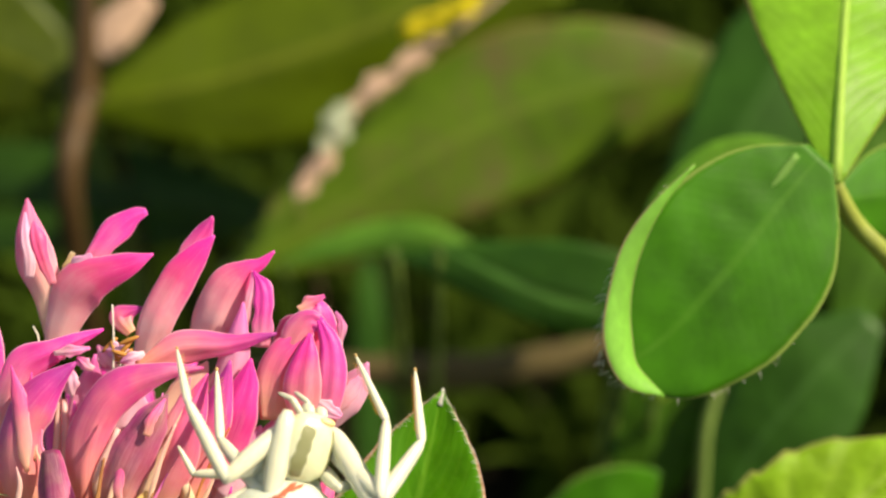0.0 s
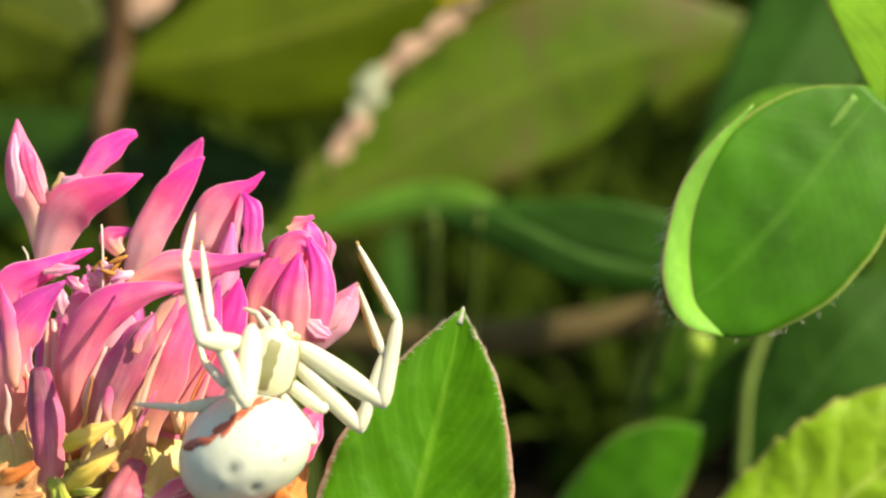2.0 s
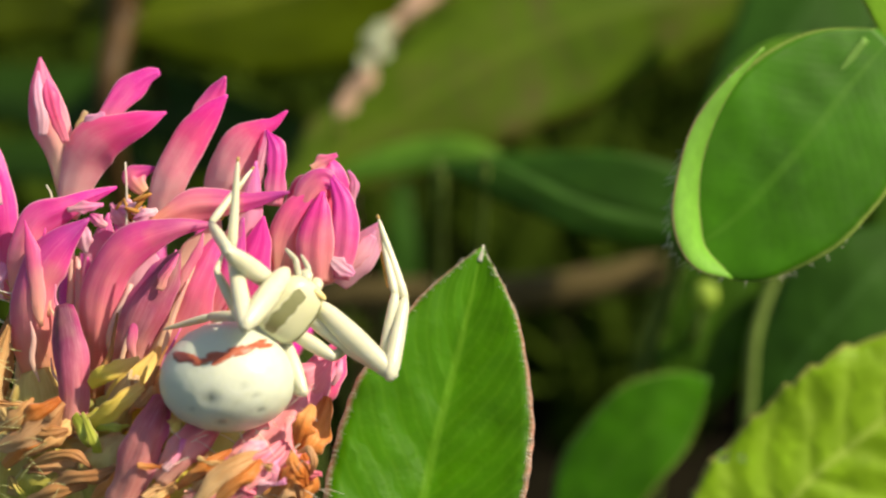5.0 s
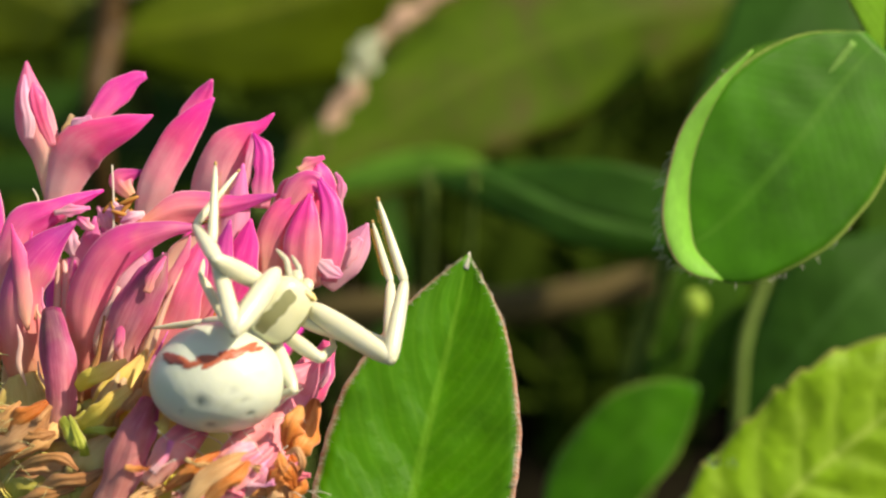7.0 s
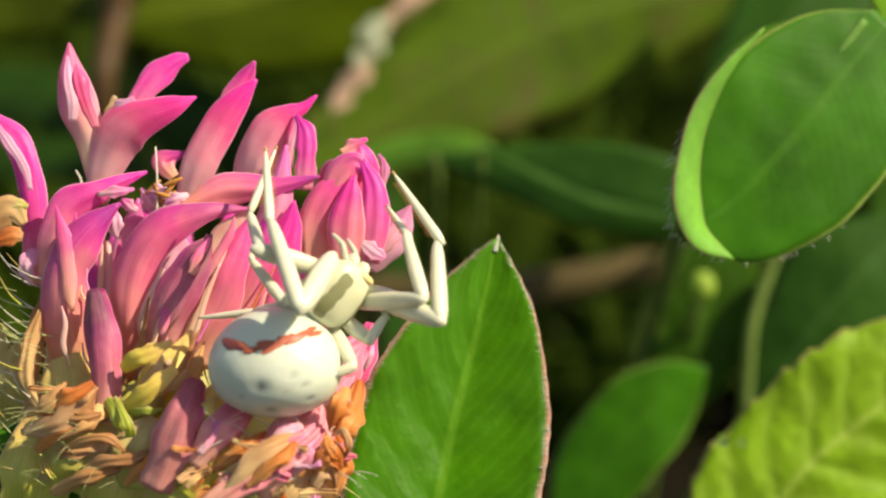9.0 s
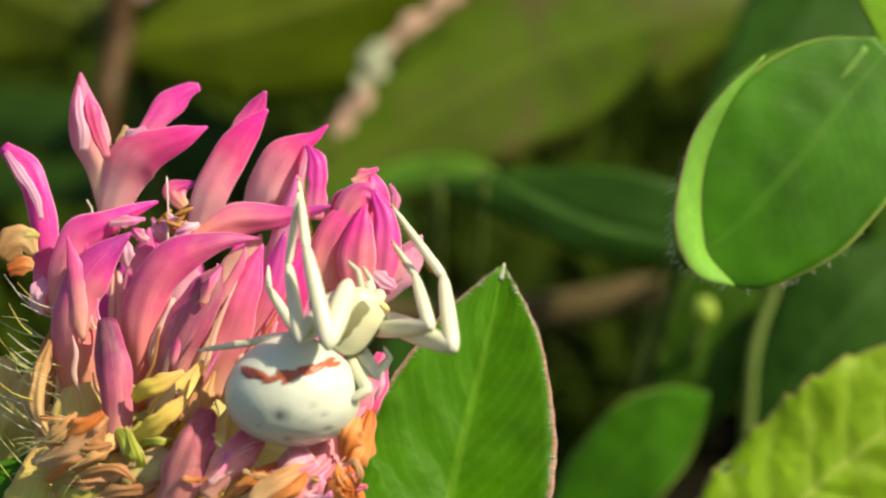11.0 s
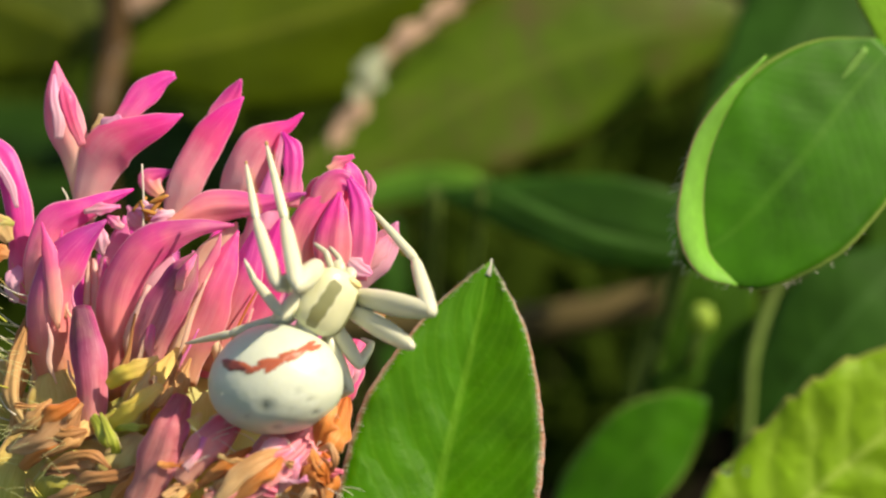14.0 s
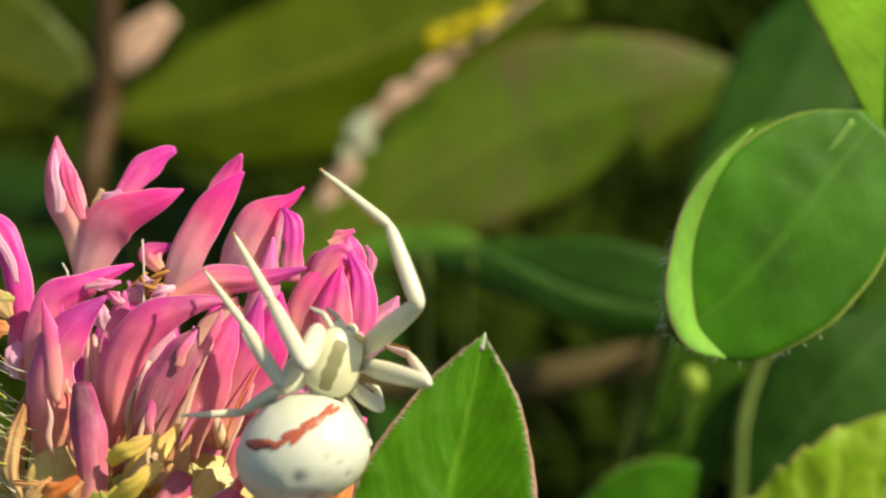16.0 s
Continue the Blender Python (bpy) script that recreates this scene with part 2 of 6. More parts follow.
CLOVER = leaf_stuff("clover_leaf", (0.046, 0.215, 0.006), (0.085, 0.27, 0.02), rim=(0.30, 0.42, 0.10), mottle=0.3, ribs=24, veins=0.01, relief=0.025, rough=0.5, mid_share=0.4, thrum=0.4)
# sunlit copy of the clover green: the sunshine is put into the colour
CLOVER_SUNLIT = leaf_stuff("clover_leaf_sunlit_copy", (0.23, 0.52, 0.035), (0.4, 0.62, 0.09), share=0.5, rim=(0.4, 0.36, 0.1), ribs=18, veins=0.04, relief=0.1)
# same leaf where it curls to the sun, the brightness painted as lighter green
SUNLIT_RIM = leaf_stuff("clover_leaf_sunlit_rim", (0.2, 0.5, 0.07), (0.3, 0.58, 0.12), rim=(0.45, 0.3, 0.2), rim_at=0.44, ribs=14, veins=0.03, relief=0.1, mid_share=0.0)
CLOVER_MID = leaf_stuff("clover_leaf_mid", (0.062, 0.25, 0.005), (0.22, 0.50, 0.04), rim=(0.62, 0.32, 0.24), rim_at=0.464, ribs=17, lean=3.2, share=0.45, relief=0.04, veins=0.085, swell=0.09, rough=0.42, mid_share=0.35, thrum=0.3, mottle=0.1)
DARK_LEAF = leaf_stuff("meadow_leaf_dark", (0.036, 0.125, 0.014), (0.065, 0.18, 0.035), ribs=10, veins=0.05, relief=0.1)
OLIVE_LEAF = leaf_stuff("willow_leaf_olive", (0.08, 0.155, 0.006), (0.12, 0.19, 0.018), blotch=(0.125, 0.11, 0.035), rim=(0.17, 0.13, 0.04), share=0.3, veins=0.05, relief=0.1)
GOLD_BRIGHT = leaf_stuff("willow_leaf_bright", (0.082, 0.13, 0.004), (0.16, 0.2, 0.015), share=0.35, veins=0.05, relief=0.1)
# darker copy of the dark leaf, with shade put into the colour
SHADE_BLADE = leaf_stuff("grass_leaf_shaded", (0.024, 0.075, 0.009), (0.045, 0.12, 0.02), ribs=4, veins=0.05, relief=0.1)
GOLD_LEAF = leaf_stuff("willow_leaf_gold", (0.062, 0.095, 0.004), (0.15, 0.18, 0.015), share=0.35, veins=0.05, relief=0.1)
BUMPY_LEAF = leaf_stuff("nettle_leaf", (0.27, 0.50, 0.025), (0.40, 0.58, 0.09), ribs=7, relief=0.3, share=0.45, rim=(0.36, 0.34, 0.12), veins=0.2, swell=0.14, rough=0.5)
PALE_BLADE = leaf_stuff("narrow_leaf_light", (0.13, 0.34, 0.035), (0.2, 0.42, 0.08), share=0.4, ribs=4, veins=0.05, relief=0.1)
BACK_LEAF = leaf_stuff("meadow_leaf_green", (0.06, 0.17, 0.012), (0.1, 0.24, 0.03), share=0.4, ribs=8, veins=0.05, relief=0.1, thrum=0.4)
# darkened green: carries the shade of the meadow floor in its colour
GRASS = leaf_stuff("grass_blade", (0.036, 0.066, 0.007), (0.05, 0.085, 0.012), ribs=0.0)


def plain(name, color, rough=0.5, scale=900.0, spread=0.3, share=0.0, relief=0.3, metal=0.0):
    m, t, p, out = shader(name)
    n = grain(t, scale)
    big = grain(t, scale * 0.13)
    col = ramp(t, n, [(0.3, tuple(c * (1 - spread) for c in color)), (0.7, tuple(min(1, c * (1 + spread)) for c in color))])
    col = mixed(t, 0.5, col, ramp(t, big, [(0.3, tuple(c * (1 - spread) for c in color)), (0.7, tuple(min(1, c * (1 + spread)) for c in color))]))
    t.links.new(col, p.inputs["Base Color"])
    p.inputs["Roughness"].default_value = rough
    p.inputs["Specular IOR Level"].default_value = 0.2
    bump(t, p, n, relief, 0.0003)
    if share:
        thin(t, p, out, col, share)
    return m


STALK = plain("stalk_green", (0.14, 0.22, 0.05), share=0.2)
MIDRIB = plain("leaf_midrib", (0.42, 0.66, 0.12), share=0.4, spread=0.12)
STIPULE = plain("green_stipule", (0.20, 0.42, 0.09), share=0.5, spread=0.1)
PETIOLE = plain("petiole_yellow_green", (0.3, 0.36, 0.07), share=0.3)
BARK = plain("stem_brown", (0.06, 0.034, 0.012), scale=500)
OLD_WOOD = plain("old_twig", (0.078, 0.06, 0.022), rough=0.8, scale=500, spread=0.3)
BUD = plain("bud_pale_green", (0.3, 0.46, 0.07), share=0.3)
STRAW = plain("dry_straw", (0.56, 0.38, 0.27), scale=700, share=0.2)
YELLOW = plain("yellow_petal", (0.7, 0.6, 0.03), share=0.4)
GREY_GREEN = plain("dry_seed_husk", (0.4, 0.45, 0.3), scale=900, share=0.2)
GREEN_HAIR = plain("calyx_hair", (0.74, 0.78, 0.42), share=0.5, spread=0.08)
HAIR = plain("plant_hair", (0.85, 0.82, 0.74), share=0.5, spread=0.08)
AMBER = plain("anther_amber", (0.62, 0.3, 0.08), share=0.3)
# near black, standing in for deep shade between the plants
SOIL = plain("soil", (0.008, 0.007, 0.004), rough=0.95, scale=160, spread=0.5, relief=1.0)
# no gloss on these two, so the painted shade stays dark
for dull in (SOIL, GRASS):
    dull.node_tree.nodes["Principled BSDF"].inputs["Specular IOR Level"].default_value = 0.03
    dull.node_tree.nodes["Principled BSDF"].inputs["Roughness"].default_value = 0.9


def wax(name, color, tint, rough=0.36, deep=0.0006, spots=False):
    """Pale spider skin: light goes a little way in."""
    m, t, p, out = shader(name)
    n = grain(t, 1500, 5.0)
    big = grain(t, 350)
    col = mixed(t, ramp(t, big, [(0.35, (0, 0, 0)), (0.7, (1, 1, 1))]), color, tint)
    if spots:
        u, v = along(t)
        col = mixed(t, u, col, (0.2, 0.24, 0.2))
    t.links.new(col, p.inputs["Base Color"])
    p.inputs["Roughness"].default_value = rough
    p.inputs["Subsurface Weight"].default_value = 0.35
    p.inputs["Subsurface Radius"].default_value = (1.0, 0.9, 0.55)
    p.inputs["Subsurface Scale"].default_value = deep
    p.inputs["Coat Weight"].default_value = 0.12
    bump(t, p, n, 0.25, 0.00012)
    return m


WAX = wax("spider_white_skin", (0.60, 0.65, 0.54), (0.54, 0.60, 0.48), spots=True)
IVORY = wax("spider_ivory_leg", (0.645, 0.645, 0.49), (0.55, 0.56, 0.40))
GREYLEG = wax("spider_grey_limb", (0.46, 0.46, 0.36), (0.4, 0.4, 0.3))
CARAPACE = wax("spider_green_white_carapace", (0.66, 0.66, 0.44), (0.58, 0.6, 0.38))
OLIVE = wax("spider_olive_band", (0.25, 0.26, 0.12), (0.2, 0.2, 0.09))
REDMARK = wax("spider_red_brown_mark", (0.46, 0.12, 0.06), (0.30, 0.07, 0.04), deep=0.0002)
MAROON = wax("spider_maroon_mark", (0.24, 0.05, 0.035), (0.12, 0.03, 0.025), deep=0.0002)
EYEPATCH = wax("spider_yellow_eye_patch", (0.75, 0.55, 0.2), (0.7, 0.6, 0.35))
DEW, _, water, _ = shader("dew_water")
water.inputs["Transmission Weight"].default_value, water.inputs["Roughness"].default_value, water.inputs["IOR"].default_value = 1.0, 0.02, 1.33
CLAW = plain("claw_tan", (0.45, 0.3, 0.12))
BLACK = plain("eye_black", (0.02, 0.018, 0.015), rough=0.15)


# ---- shapes ----
def part(name, bm, material, parent, label=""):
    me = bpy.data.meshes.new(name)
    bm.to_mesh(me)
    bm.free()
    for f in me.polygons:
        f.use_smooth = True
    me.materials.append(material)
    ob = new(name, me)
    ob.parent = parent
    return tagged(ob, label) if label else ob


def thing(name, place, label, category, group="", kind=""):
    ob = new(name)
    ob.location = place
    ob.empty_display_size = 0.005
    return tagged(ob, label, category, group, kind)


def smooth_path(points, n):
    """Catmull-Rom through the points, n+1 samples."""
    p = [Vector(q) for q in points]
    p = [p[0] * 2 - p[1]] + p + [p[-1] * 2 - p[-2]]
    out = []
    for i in range(n + 1):
        x = i / n * (len(p) - 3)
        k = min(int(x), len(p) - 4)
        f = x - k
        a, b, c, d = p[k:k + 4]
        out.append(0.5 * ((2 * b) + (c - a) * f + (2 * a - 5 * b + 4 * c - d) * f * f + (3 * b - a - 3 * c + d) * f ** 3))
    return out


def sample(values, s):
    """A smooth run through evenly spaced values."""
    v = [2 * values[0] - values[1]] + list(values) + [2 * values[-1] - values[-2]]
    x = s * (len(values) - 1)
    k = min(int(x), len(values) - 2)
    f = x - k
    a, b, c, d = v[k:k + 4]
    r = 0.5 * ((2 * b) + (c - a) * f + (2 * a - 5 * b + 4 * c - d) * f * f + (3 * b - a - 3 * c + d) * f ** 3)
    return max(r, 0.0)


RIM = {}  # the two rims of the blade made last


def blade(origin, points, widths, arc=0.0, fold=0.0, face=(0, 0, -1), thick=0.1, n=20, m=12, ripple=0.05, teeth=0.0, turn=0.0, lift=(0.0, 0.0), seed=0, tooth_count=24, rough=0.12, pleat=0.0, nick=0.0):
    """A leaf or petal: a strip along points (mm, leaning frame) with the given widths, bent across by arc
    (radians from rim to rim, bulging to face), folded along the middle, with rippled or toothed rim. A closed thin shell."""
    rnd = random.Random(seed)
    path = smooth_path(points, n)
    f0 = Vector(face).normalized()
    rows = []
    ph = rnd.random() * 6
    for i, c in enumerate(path):
        s = i / n
        tan = (path[min(i + 1, n)] - path[max(i - 1, 0)]).normalized()
        side = tan.cross(f0)
        side = side.normalized() if side.length > 1e-4 else Vector((1, 0, 0))
        nor = side.cross(tan).normalized()
        if turn:
            q = Matrix.Rotation(turn * s, 3, tan)
            side, nor = q @ side, q @ nor
        hw = max(sample(widths, s) / 2, 0.015)
        row = []
        for j in range(m + 1):
            q = -1 + 2 * j / m
            ww = hw
            if teeth and j in (0, m):
                ww *= 1 + teeth * (((s * tooth_count) % 1.0) - 0.5)
            if nick:
                ww *= 1 + nick * abs(q) * noise.noise(Vector((s * 4.5, 3.1 if q > 0 else 9.7, seed * 1.7)))
            if arc:
                ang = q * arc / 2
                r = ww / max(math.sin(min(arc / 2, 1.57)), 0.2)
                off = side * (r * math.sin(ang)) + nor * (r * (math.cos(ang) - 1))
            else:
                off = side * (q * ww)
            off = off - nor * (fold * abs(q) * ww)
            off = off + nor * (max(q, 0) ** 2 * lift[1] + max(-q, 0) ** 2 * lift[0]) * ww
            if ripple:
                off = off + nor * (ripple * ww * q * q * math.sin(s * 11 + ph + q * 2)) + side * (ripple * 0.4 * ww * math.sin(s * 17 + ph * 2) * q)
            if pleat:
                off = off + nor * (pleat * ww * math.cos(q * 7.5 + ph + s * 1.5) * (0.4 + 0.6 * s))
            place = c + off
            place = place + nor * (rough * hw * noise.noise(place * 0.7 + Vector((seed * 3.7, 0, 0))))
            row.append((place, nor))
        rows.append(row)
    RIM[0], RIM[1] = [r[0][0] for r in rows], [r[-1][0] for r in rows]
    bm = bmesh.new()
    uv = bm.loops.layers.uv.new("grow")
    sheets = []
    for z in (0.5, -0.5):
        sheets.append([[bm.verts.new(at(*(p + nn * (z * thick * (0.35 if j in (0, m) else 1.0)))) - origin) for j, (p, nn) in enumerate(row)] for row in rows])

    def quad(vs, uvs):
        f = bm.faces.new(vs)
        for lp, c in zip(f.loops, uvs):
            lp[uv].uv = c
    for k, sh in enumerate(sheets):
        for i in range(n):
            for j in range(m):
                ix = [(i, j), (i, j + 1), (i + 1, j + 1), (i + 1, j)]
                if k:
                    ix.reverse()
                quad([sh[a][b] for a, b in ix], [(b / m, a / n) for a, b in ix])
    a, b = sheets
    for i in range(n):
        for j in (0, m):
            quad([a[i][j], a[i + 1][j], b[i + 1][j], b[i][j]], [(j / m, i / n), (j / m, (i + 1) / n), (j / m, (i + 1) / n), (j / m, i / n)])
    for i in (0, n):
        for j in range(m):
            quad([a[i][j], a[i][j + 1], b[i][j + 1], b[i][j]], [(j / m, i / n), ((j + 1) / m, i / n), ((j + 1) / m, i / n), (j / m, i / n)])
    bmesh.ops.recalc_face_normals(bm, faces=bm.faces)
    return bm


def tube(origin, points, radii, n=14, sides=8, bm=None, world=False, wobble=0.0):
    """A tapered round stalk along points (mm in the leaning frame, or metres with world=True)."""
    bm = bm or bmesh.new()
    uv = bm.loops.layers.uv.get("grow") or bm.loops.layers.uv.new("grow")
    path = smooth_path(points, n)
    if not world:
        path = [at(*p) for p in path]
    rings = []
    for i, c in enumerate(path):
        tan = (path[min(i + 1, n)] - path[max(i - 1, 0)]).normalized()
        x = tan.cross(Vector((0.31, -0.8, 0.52))).normalized()
        y = tan.cross(x)
        r = sample(radii, i / n) * 0.001 * (1 + wobble * math.sin(i * 2.1))
        rings.append([bm.verts.new(c - origin + (x * math.cos(k * 6.2832 / sides) + y * math.sin(k * 6.2832 / sides)) * r) for k in range(sides)])
    for i in range(n):
        for k in range(sides):
            f = bm.faces.new([rings[i][k], rings[i][(k + 1) % sides], rings[i + 1][(k + 1) % sides], rings[i + 1][k]])
            for lp, c in zip(f.loops, ((k / sides, i / n), ((k + 1) / sides, i / n), ((k + 1) / sides, (i + 1) / n), (k / sides, (i + 1) / n))):
                lp[uv].uv = c
    for ring, rev in ((rings[0], True), (rings[-1], False)):
        bm.faces.new(list(reversed(ring)) if rev else ring)
    bmesh.ops.recalc_face_normals(bm, faces=bm.faces)
    return bm


def to_ground(origin, place, radius, parent, back=20.0, material=None, side=0.0):
    """The stalk that carries a leaf: from its base down into the soil."""
    a = Vector(place)
    foot = Vector((a.x + side * 0.001, a.y + back * 0.001, -0.004))
    mid = a.lerp(foot, 0.45) + Vector((0, back * 0.0003, 0.004))
    return part("stalk", tube(origin, [a, mid, foot], [radius, radius * 1.1, radius * 1.4], world=True), material or STALK, parent)


def ball(r, center=(0, 0, 0), scale=(1, 1, 1), turn=None, seg=16, ring=10):
    """A rounded lump, metres from mm."""
    bm = bmesh.new()
    bmesh.ops.create_uvsphere(bm, u_segments=seg, v_segments=ring, radius=r * 0.001)
    mat = Matrix.Translation(Vector(center) * 0.001) @ (turn.to_4x4() if turn else Matrix()) @ Matrix.Diagonal((*scale, 1))
    bmesh.ops.transform(bm, matrix=mat, verts=bm.verts)
    return bm


def fringe(origin, points, face, length, count, seed, lean=0.4, radius=0.012):
    """Fine hairs standing off a rim; too many to count."""
    rnd = random.Random(seed)
    path = smooth_path(points, 60)
    bm = bmesh.new()
    for _ in range(count):
        i = rnd.randrange(1, 60)
        c = path[i].lerp(path[i - 1], rnd.random())
        d = (Vector(face) + Vector((rnd.uniform(-1, 1), rnd.uniform(-1, 1), rnd.uniform(-1, 1))) * lean).normalized()
        l = length * rnd.uniform(0.5, 1.2)
        tube(origin, [c, c + d * l * 0.5, c + d * l + Vector((0, -0.1 * l, 0))], [radius, radius * 0.8, radius * 0.3], n=3, sides=3, bm=bm)
    return bm


# ---- ground ----
def build_ground():
    bm = bmesh.new()
    steps = [-40, -10, -3, -1] + [i * 0.05 - 0.5 for i in range(21)] + [1, 3, 10, 40]
    grid = [[bm.verts.new((x, y, 0.006 * noise.noise(Vector((x * 14, y * 14, 0))) if abs(x) < 0.6 and abs(y) < 0.6 else 0.0)) for x in steps] for y in steps]
    for i in range(len(steps) - 1):
        for j in range(len(steps) - 1):
            bm.faces.new([grid[i][j], grid[i][j + 1], grid[i + 1][j + 1], grid[i + 1][j]])
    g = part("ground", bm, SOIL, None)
    tagged(g, "meadow soil under the plants, shade put into its near-black colour", "ground", kind="structure")


def build_grass():
    """Meadow grass and low leaves behind the plants, too many to count."""
    rnd = random.Random(5)
    bm = bmesh.new()
    uv = bm.loops.layers.uv.new("grow")
    for k in range(8200):
        x, y = rnd.uniform(-0.2, 0.26), rnd.uniform(0.12, 0.4)
        if k > 3600:
            x, y = rnd.uniform(-1.0, 1.0), rnd.uniform(-0.8, 1.4)
            if abs(x) < 0.09 and -0.12 < y < 0.09:
                continue
        h = rnd.uniform(0.015, 0.05) * (1.0 + 0.4 * (y > 0.25))
        w = rnd.uniform(0.0012, 0.0032)
        a, b = rnd.uniform(0, 6.283), rnd.uniform(0.2, 0.9) * h
        d = Vector((math.cos(a), math.sin(a), 0))
        s = Vector((-d.y, d.x, 0))
        prev = None
        for i in range(6):
            f = i / 5
            c = Vector((x, y, -0.002)) + d * (b * f * f) + Vector((0, 0, h * (f - 0.25 * f * f)))
            ww = w * (1 - f) ** 0.6 + 0.0001
            fold = Vector((0, 0, ww * 0.25))
            cur = [bm.verts.new(c - s * ww), bm.verts.new(c - fold), bm.verts.new(c + s * ww)]
            if prev:
                for j in (0, 1):
                    fc = bm.faces.new([prev[j], prev[j + 1], cur[j + 1], cur[j]])
                    for lp, q in zip(fc.loops, ((j / 2, f - 0.2), (j / 2 + 0.5, f - 0.2), (j / 2 + 0.5, f), (j / 2, f))):
                        lp[uv].uv = q
            prev = cur
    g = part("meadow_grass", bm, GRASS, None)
    tagged(g, "thick dark green meadow grass with soft shade put into its colour", "grass", kind="stuff")


# ---- clover flower ----
HEAD = at(*(-12.55, -8.87, 74.34))


def build_flower():
    fl = thing("clover_flower", HEAD, "pink red clover flower head with withered lower florets", "flower", "flower heads")

    def fl_petal(points, widths, material, label="", **k):
        seed = len(fl.children)
        k.setdefault("seed", seed)
        k.setdefault("pleat", 0.05)
        k.setdefault("nick", 0.25)
        k.setdefault("thick", 0.06)
        k["arc"] = k.get("arc", 1.5) * 0.58
        k.setdefault("fold", random.Random(seed + 70).uniform(0.08, 0.36))
        k.setdefault("rough", 0.12)
        k.setdefault("n", 26)
        k.setdefault("m", 14)
        widths = widths[:-1] + [min(widths[-1], 0.1) if widths[-1] < 0.5 else widths[-1]]
        ob = part("floret", blade(HEAD, points, widths, **k), material, fl, label)
        return ob

    def lip(owner, points, widths, material, label="", **k):
        k.setdefault("seed", len(fl.children) + 50)
        k.setdefault("pleat", 0.08)
        k.setdefault("nick", 0.5)
        k.setdefault("thick", 0.05)
        k["arc"] = k.get("arc", 1.0) * 0.7
        return part("petal", blade(HEAD, points, widths, **k), material, owner, label)

    # the crown of upright florets
    a = fl_petal([(-14.91, 2.28, 73.50), (-15.16, 4.32, 73.20), (-15.73, 5.93, 73.00), (-15.99, 7.50, 73.00), (-16.10, 8.77, 73.20)], [0.92, 1.41, 1.75, 1.16, 0.22], BUDDY, "half-open pale pink floret bud", arc=2.6, nick=0.12, rough=0.06, pleat=0.04, fold=0.0)
    lip(a, [(-14.87, 4.97, 72.60), (-15.22, 5.95, 72.40), (-15.52, 6.98, 72.30), (-15.69, 7.75, 72.60)], [0.29, 0.63, 0.73, 0.12], HOT, arc=1.2)
    lip(a, [(-15.89, 5.27, 72.50), (-15.84, 6.19, 72.30), (-16.05, 7.12, 72.40), (-16.08, 8.14, 72.70)], [0.34, 0.58, 0.49, 0.12], WHITE, arc=1.4)
    a = fl_petal([(-15.09, 1.71, 73.60), (-14.46, 3.60, 73.00), (-13.72, 4.85, 72.50), (-12.51, 5.46, 72.20), (-11.27, 5.89, 72.10), (-10.41, 6.27, 72.30)], [0.97, 1.80, 2.23, 1.60, 0.92, 0.44], TALL, arc=1.7, ripple=0.04, nick=0.12, rough=0.07, pleat=0.03, fold=0.05)
    lip(a, [(-13.45, 5.62, 73.40), (-13.01, 6.44, 73.40), (-12.32, 7.32, 73.50), (-11.58, 7.93, 73.60), (-10.91, 8.18, 73.70)], [0.53, 1.02, 1.16, 0.83, 0.29], MAGENTA, arc=1.4, nick=0.25, rough=0.07)
    lip(a, [(-14.57, 4.80, 73.10), (-14.35, 5.66, 72.90), (-14.03, 6.38, 72.90)], [0.29, 0.32, 0.22], CREAM, arc=1.5)
    lip(a, [(-14.19, 5.16, 72.90), (-13.78, 5.88, 72.60), (-13.12, 6.19, 72.50)], [0.34, 0.53, 0.24], WHITE, arc=1.3, ripple=0.2)
    a = fl_petal([(-11.09, 1.49, 73.60), (-10.45, 3.27, 73.00), (-9.56, 4.94, 72.80), (-8.66, 6.17, 72.80), (-7.82, 7.07, 72.90)], [1.07, 1.55, 1.60, 1.16, 0.22], TALL, arc=1.7, nick=0.1, rough=0.06, pleat=0.03, fold=0.05)
    lip(a, [(-9.70, 4.98, 73.40), (-8.92, 6.28, 73.40), (-8.36, 7.23, 73.40), (-7.94, 7.91, 73.30)], [0.73, 1.07, 0.78, 0.12], PINK, arc=1.3, nick=0.2, rough=0.06)
    a = fl_petal([(-8.50, 1.97, 73.60), (-7.86, 3.44, 73.00), (-7.23, 4.77, 72.80), (-6.38, 5.51, 72.80), (-5.79, 5.83, 72.90), (-5.19, 6.36, 73.00)], [1.46, 2.04, 1.99, 0.97, 0.53, 0.19], TALL, arc=1.8, nick=0.15, rough=0.08, pleat=0.05)
    lip(a, [(-5.74, 2.15, 72.30), (-5.62, 3.48, 72.20), (-5.64, 4.62, 72.30), (-6.07, 5.49, 72.60)], [0.83, 0.92, 0.83, 0.15], MAGENTA, arc=1.3)
    lip(a, [(-6.59, 2.66, 72.60), (-6.32, 3.94, 72.40), (-6.12, 4.89, 72.50), (-6.15, 5.50, 72.70)], [0.34, 0.44, 0.34, 0.10], PALE, arc=1.2)
    a = fl_petal([(-4.27, -1.54, 73.60), (-4.22, 0.46, 72.80), (-3.81, 2.31, 72.30), (-3.50, 3.54, 72.30), (-3.56, 4.30, 72.60)], [1.94, 3.11, 3.11, 2.04, 0.73], TALL, "rounded bright pink floret bud", arc=2.1, nick=0.12, rough=0.1, pleat=0.06)
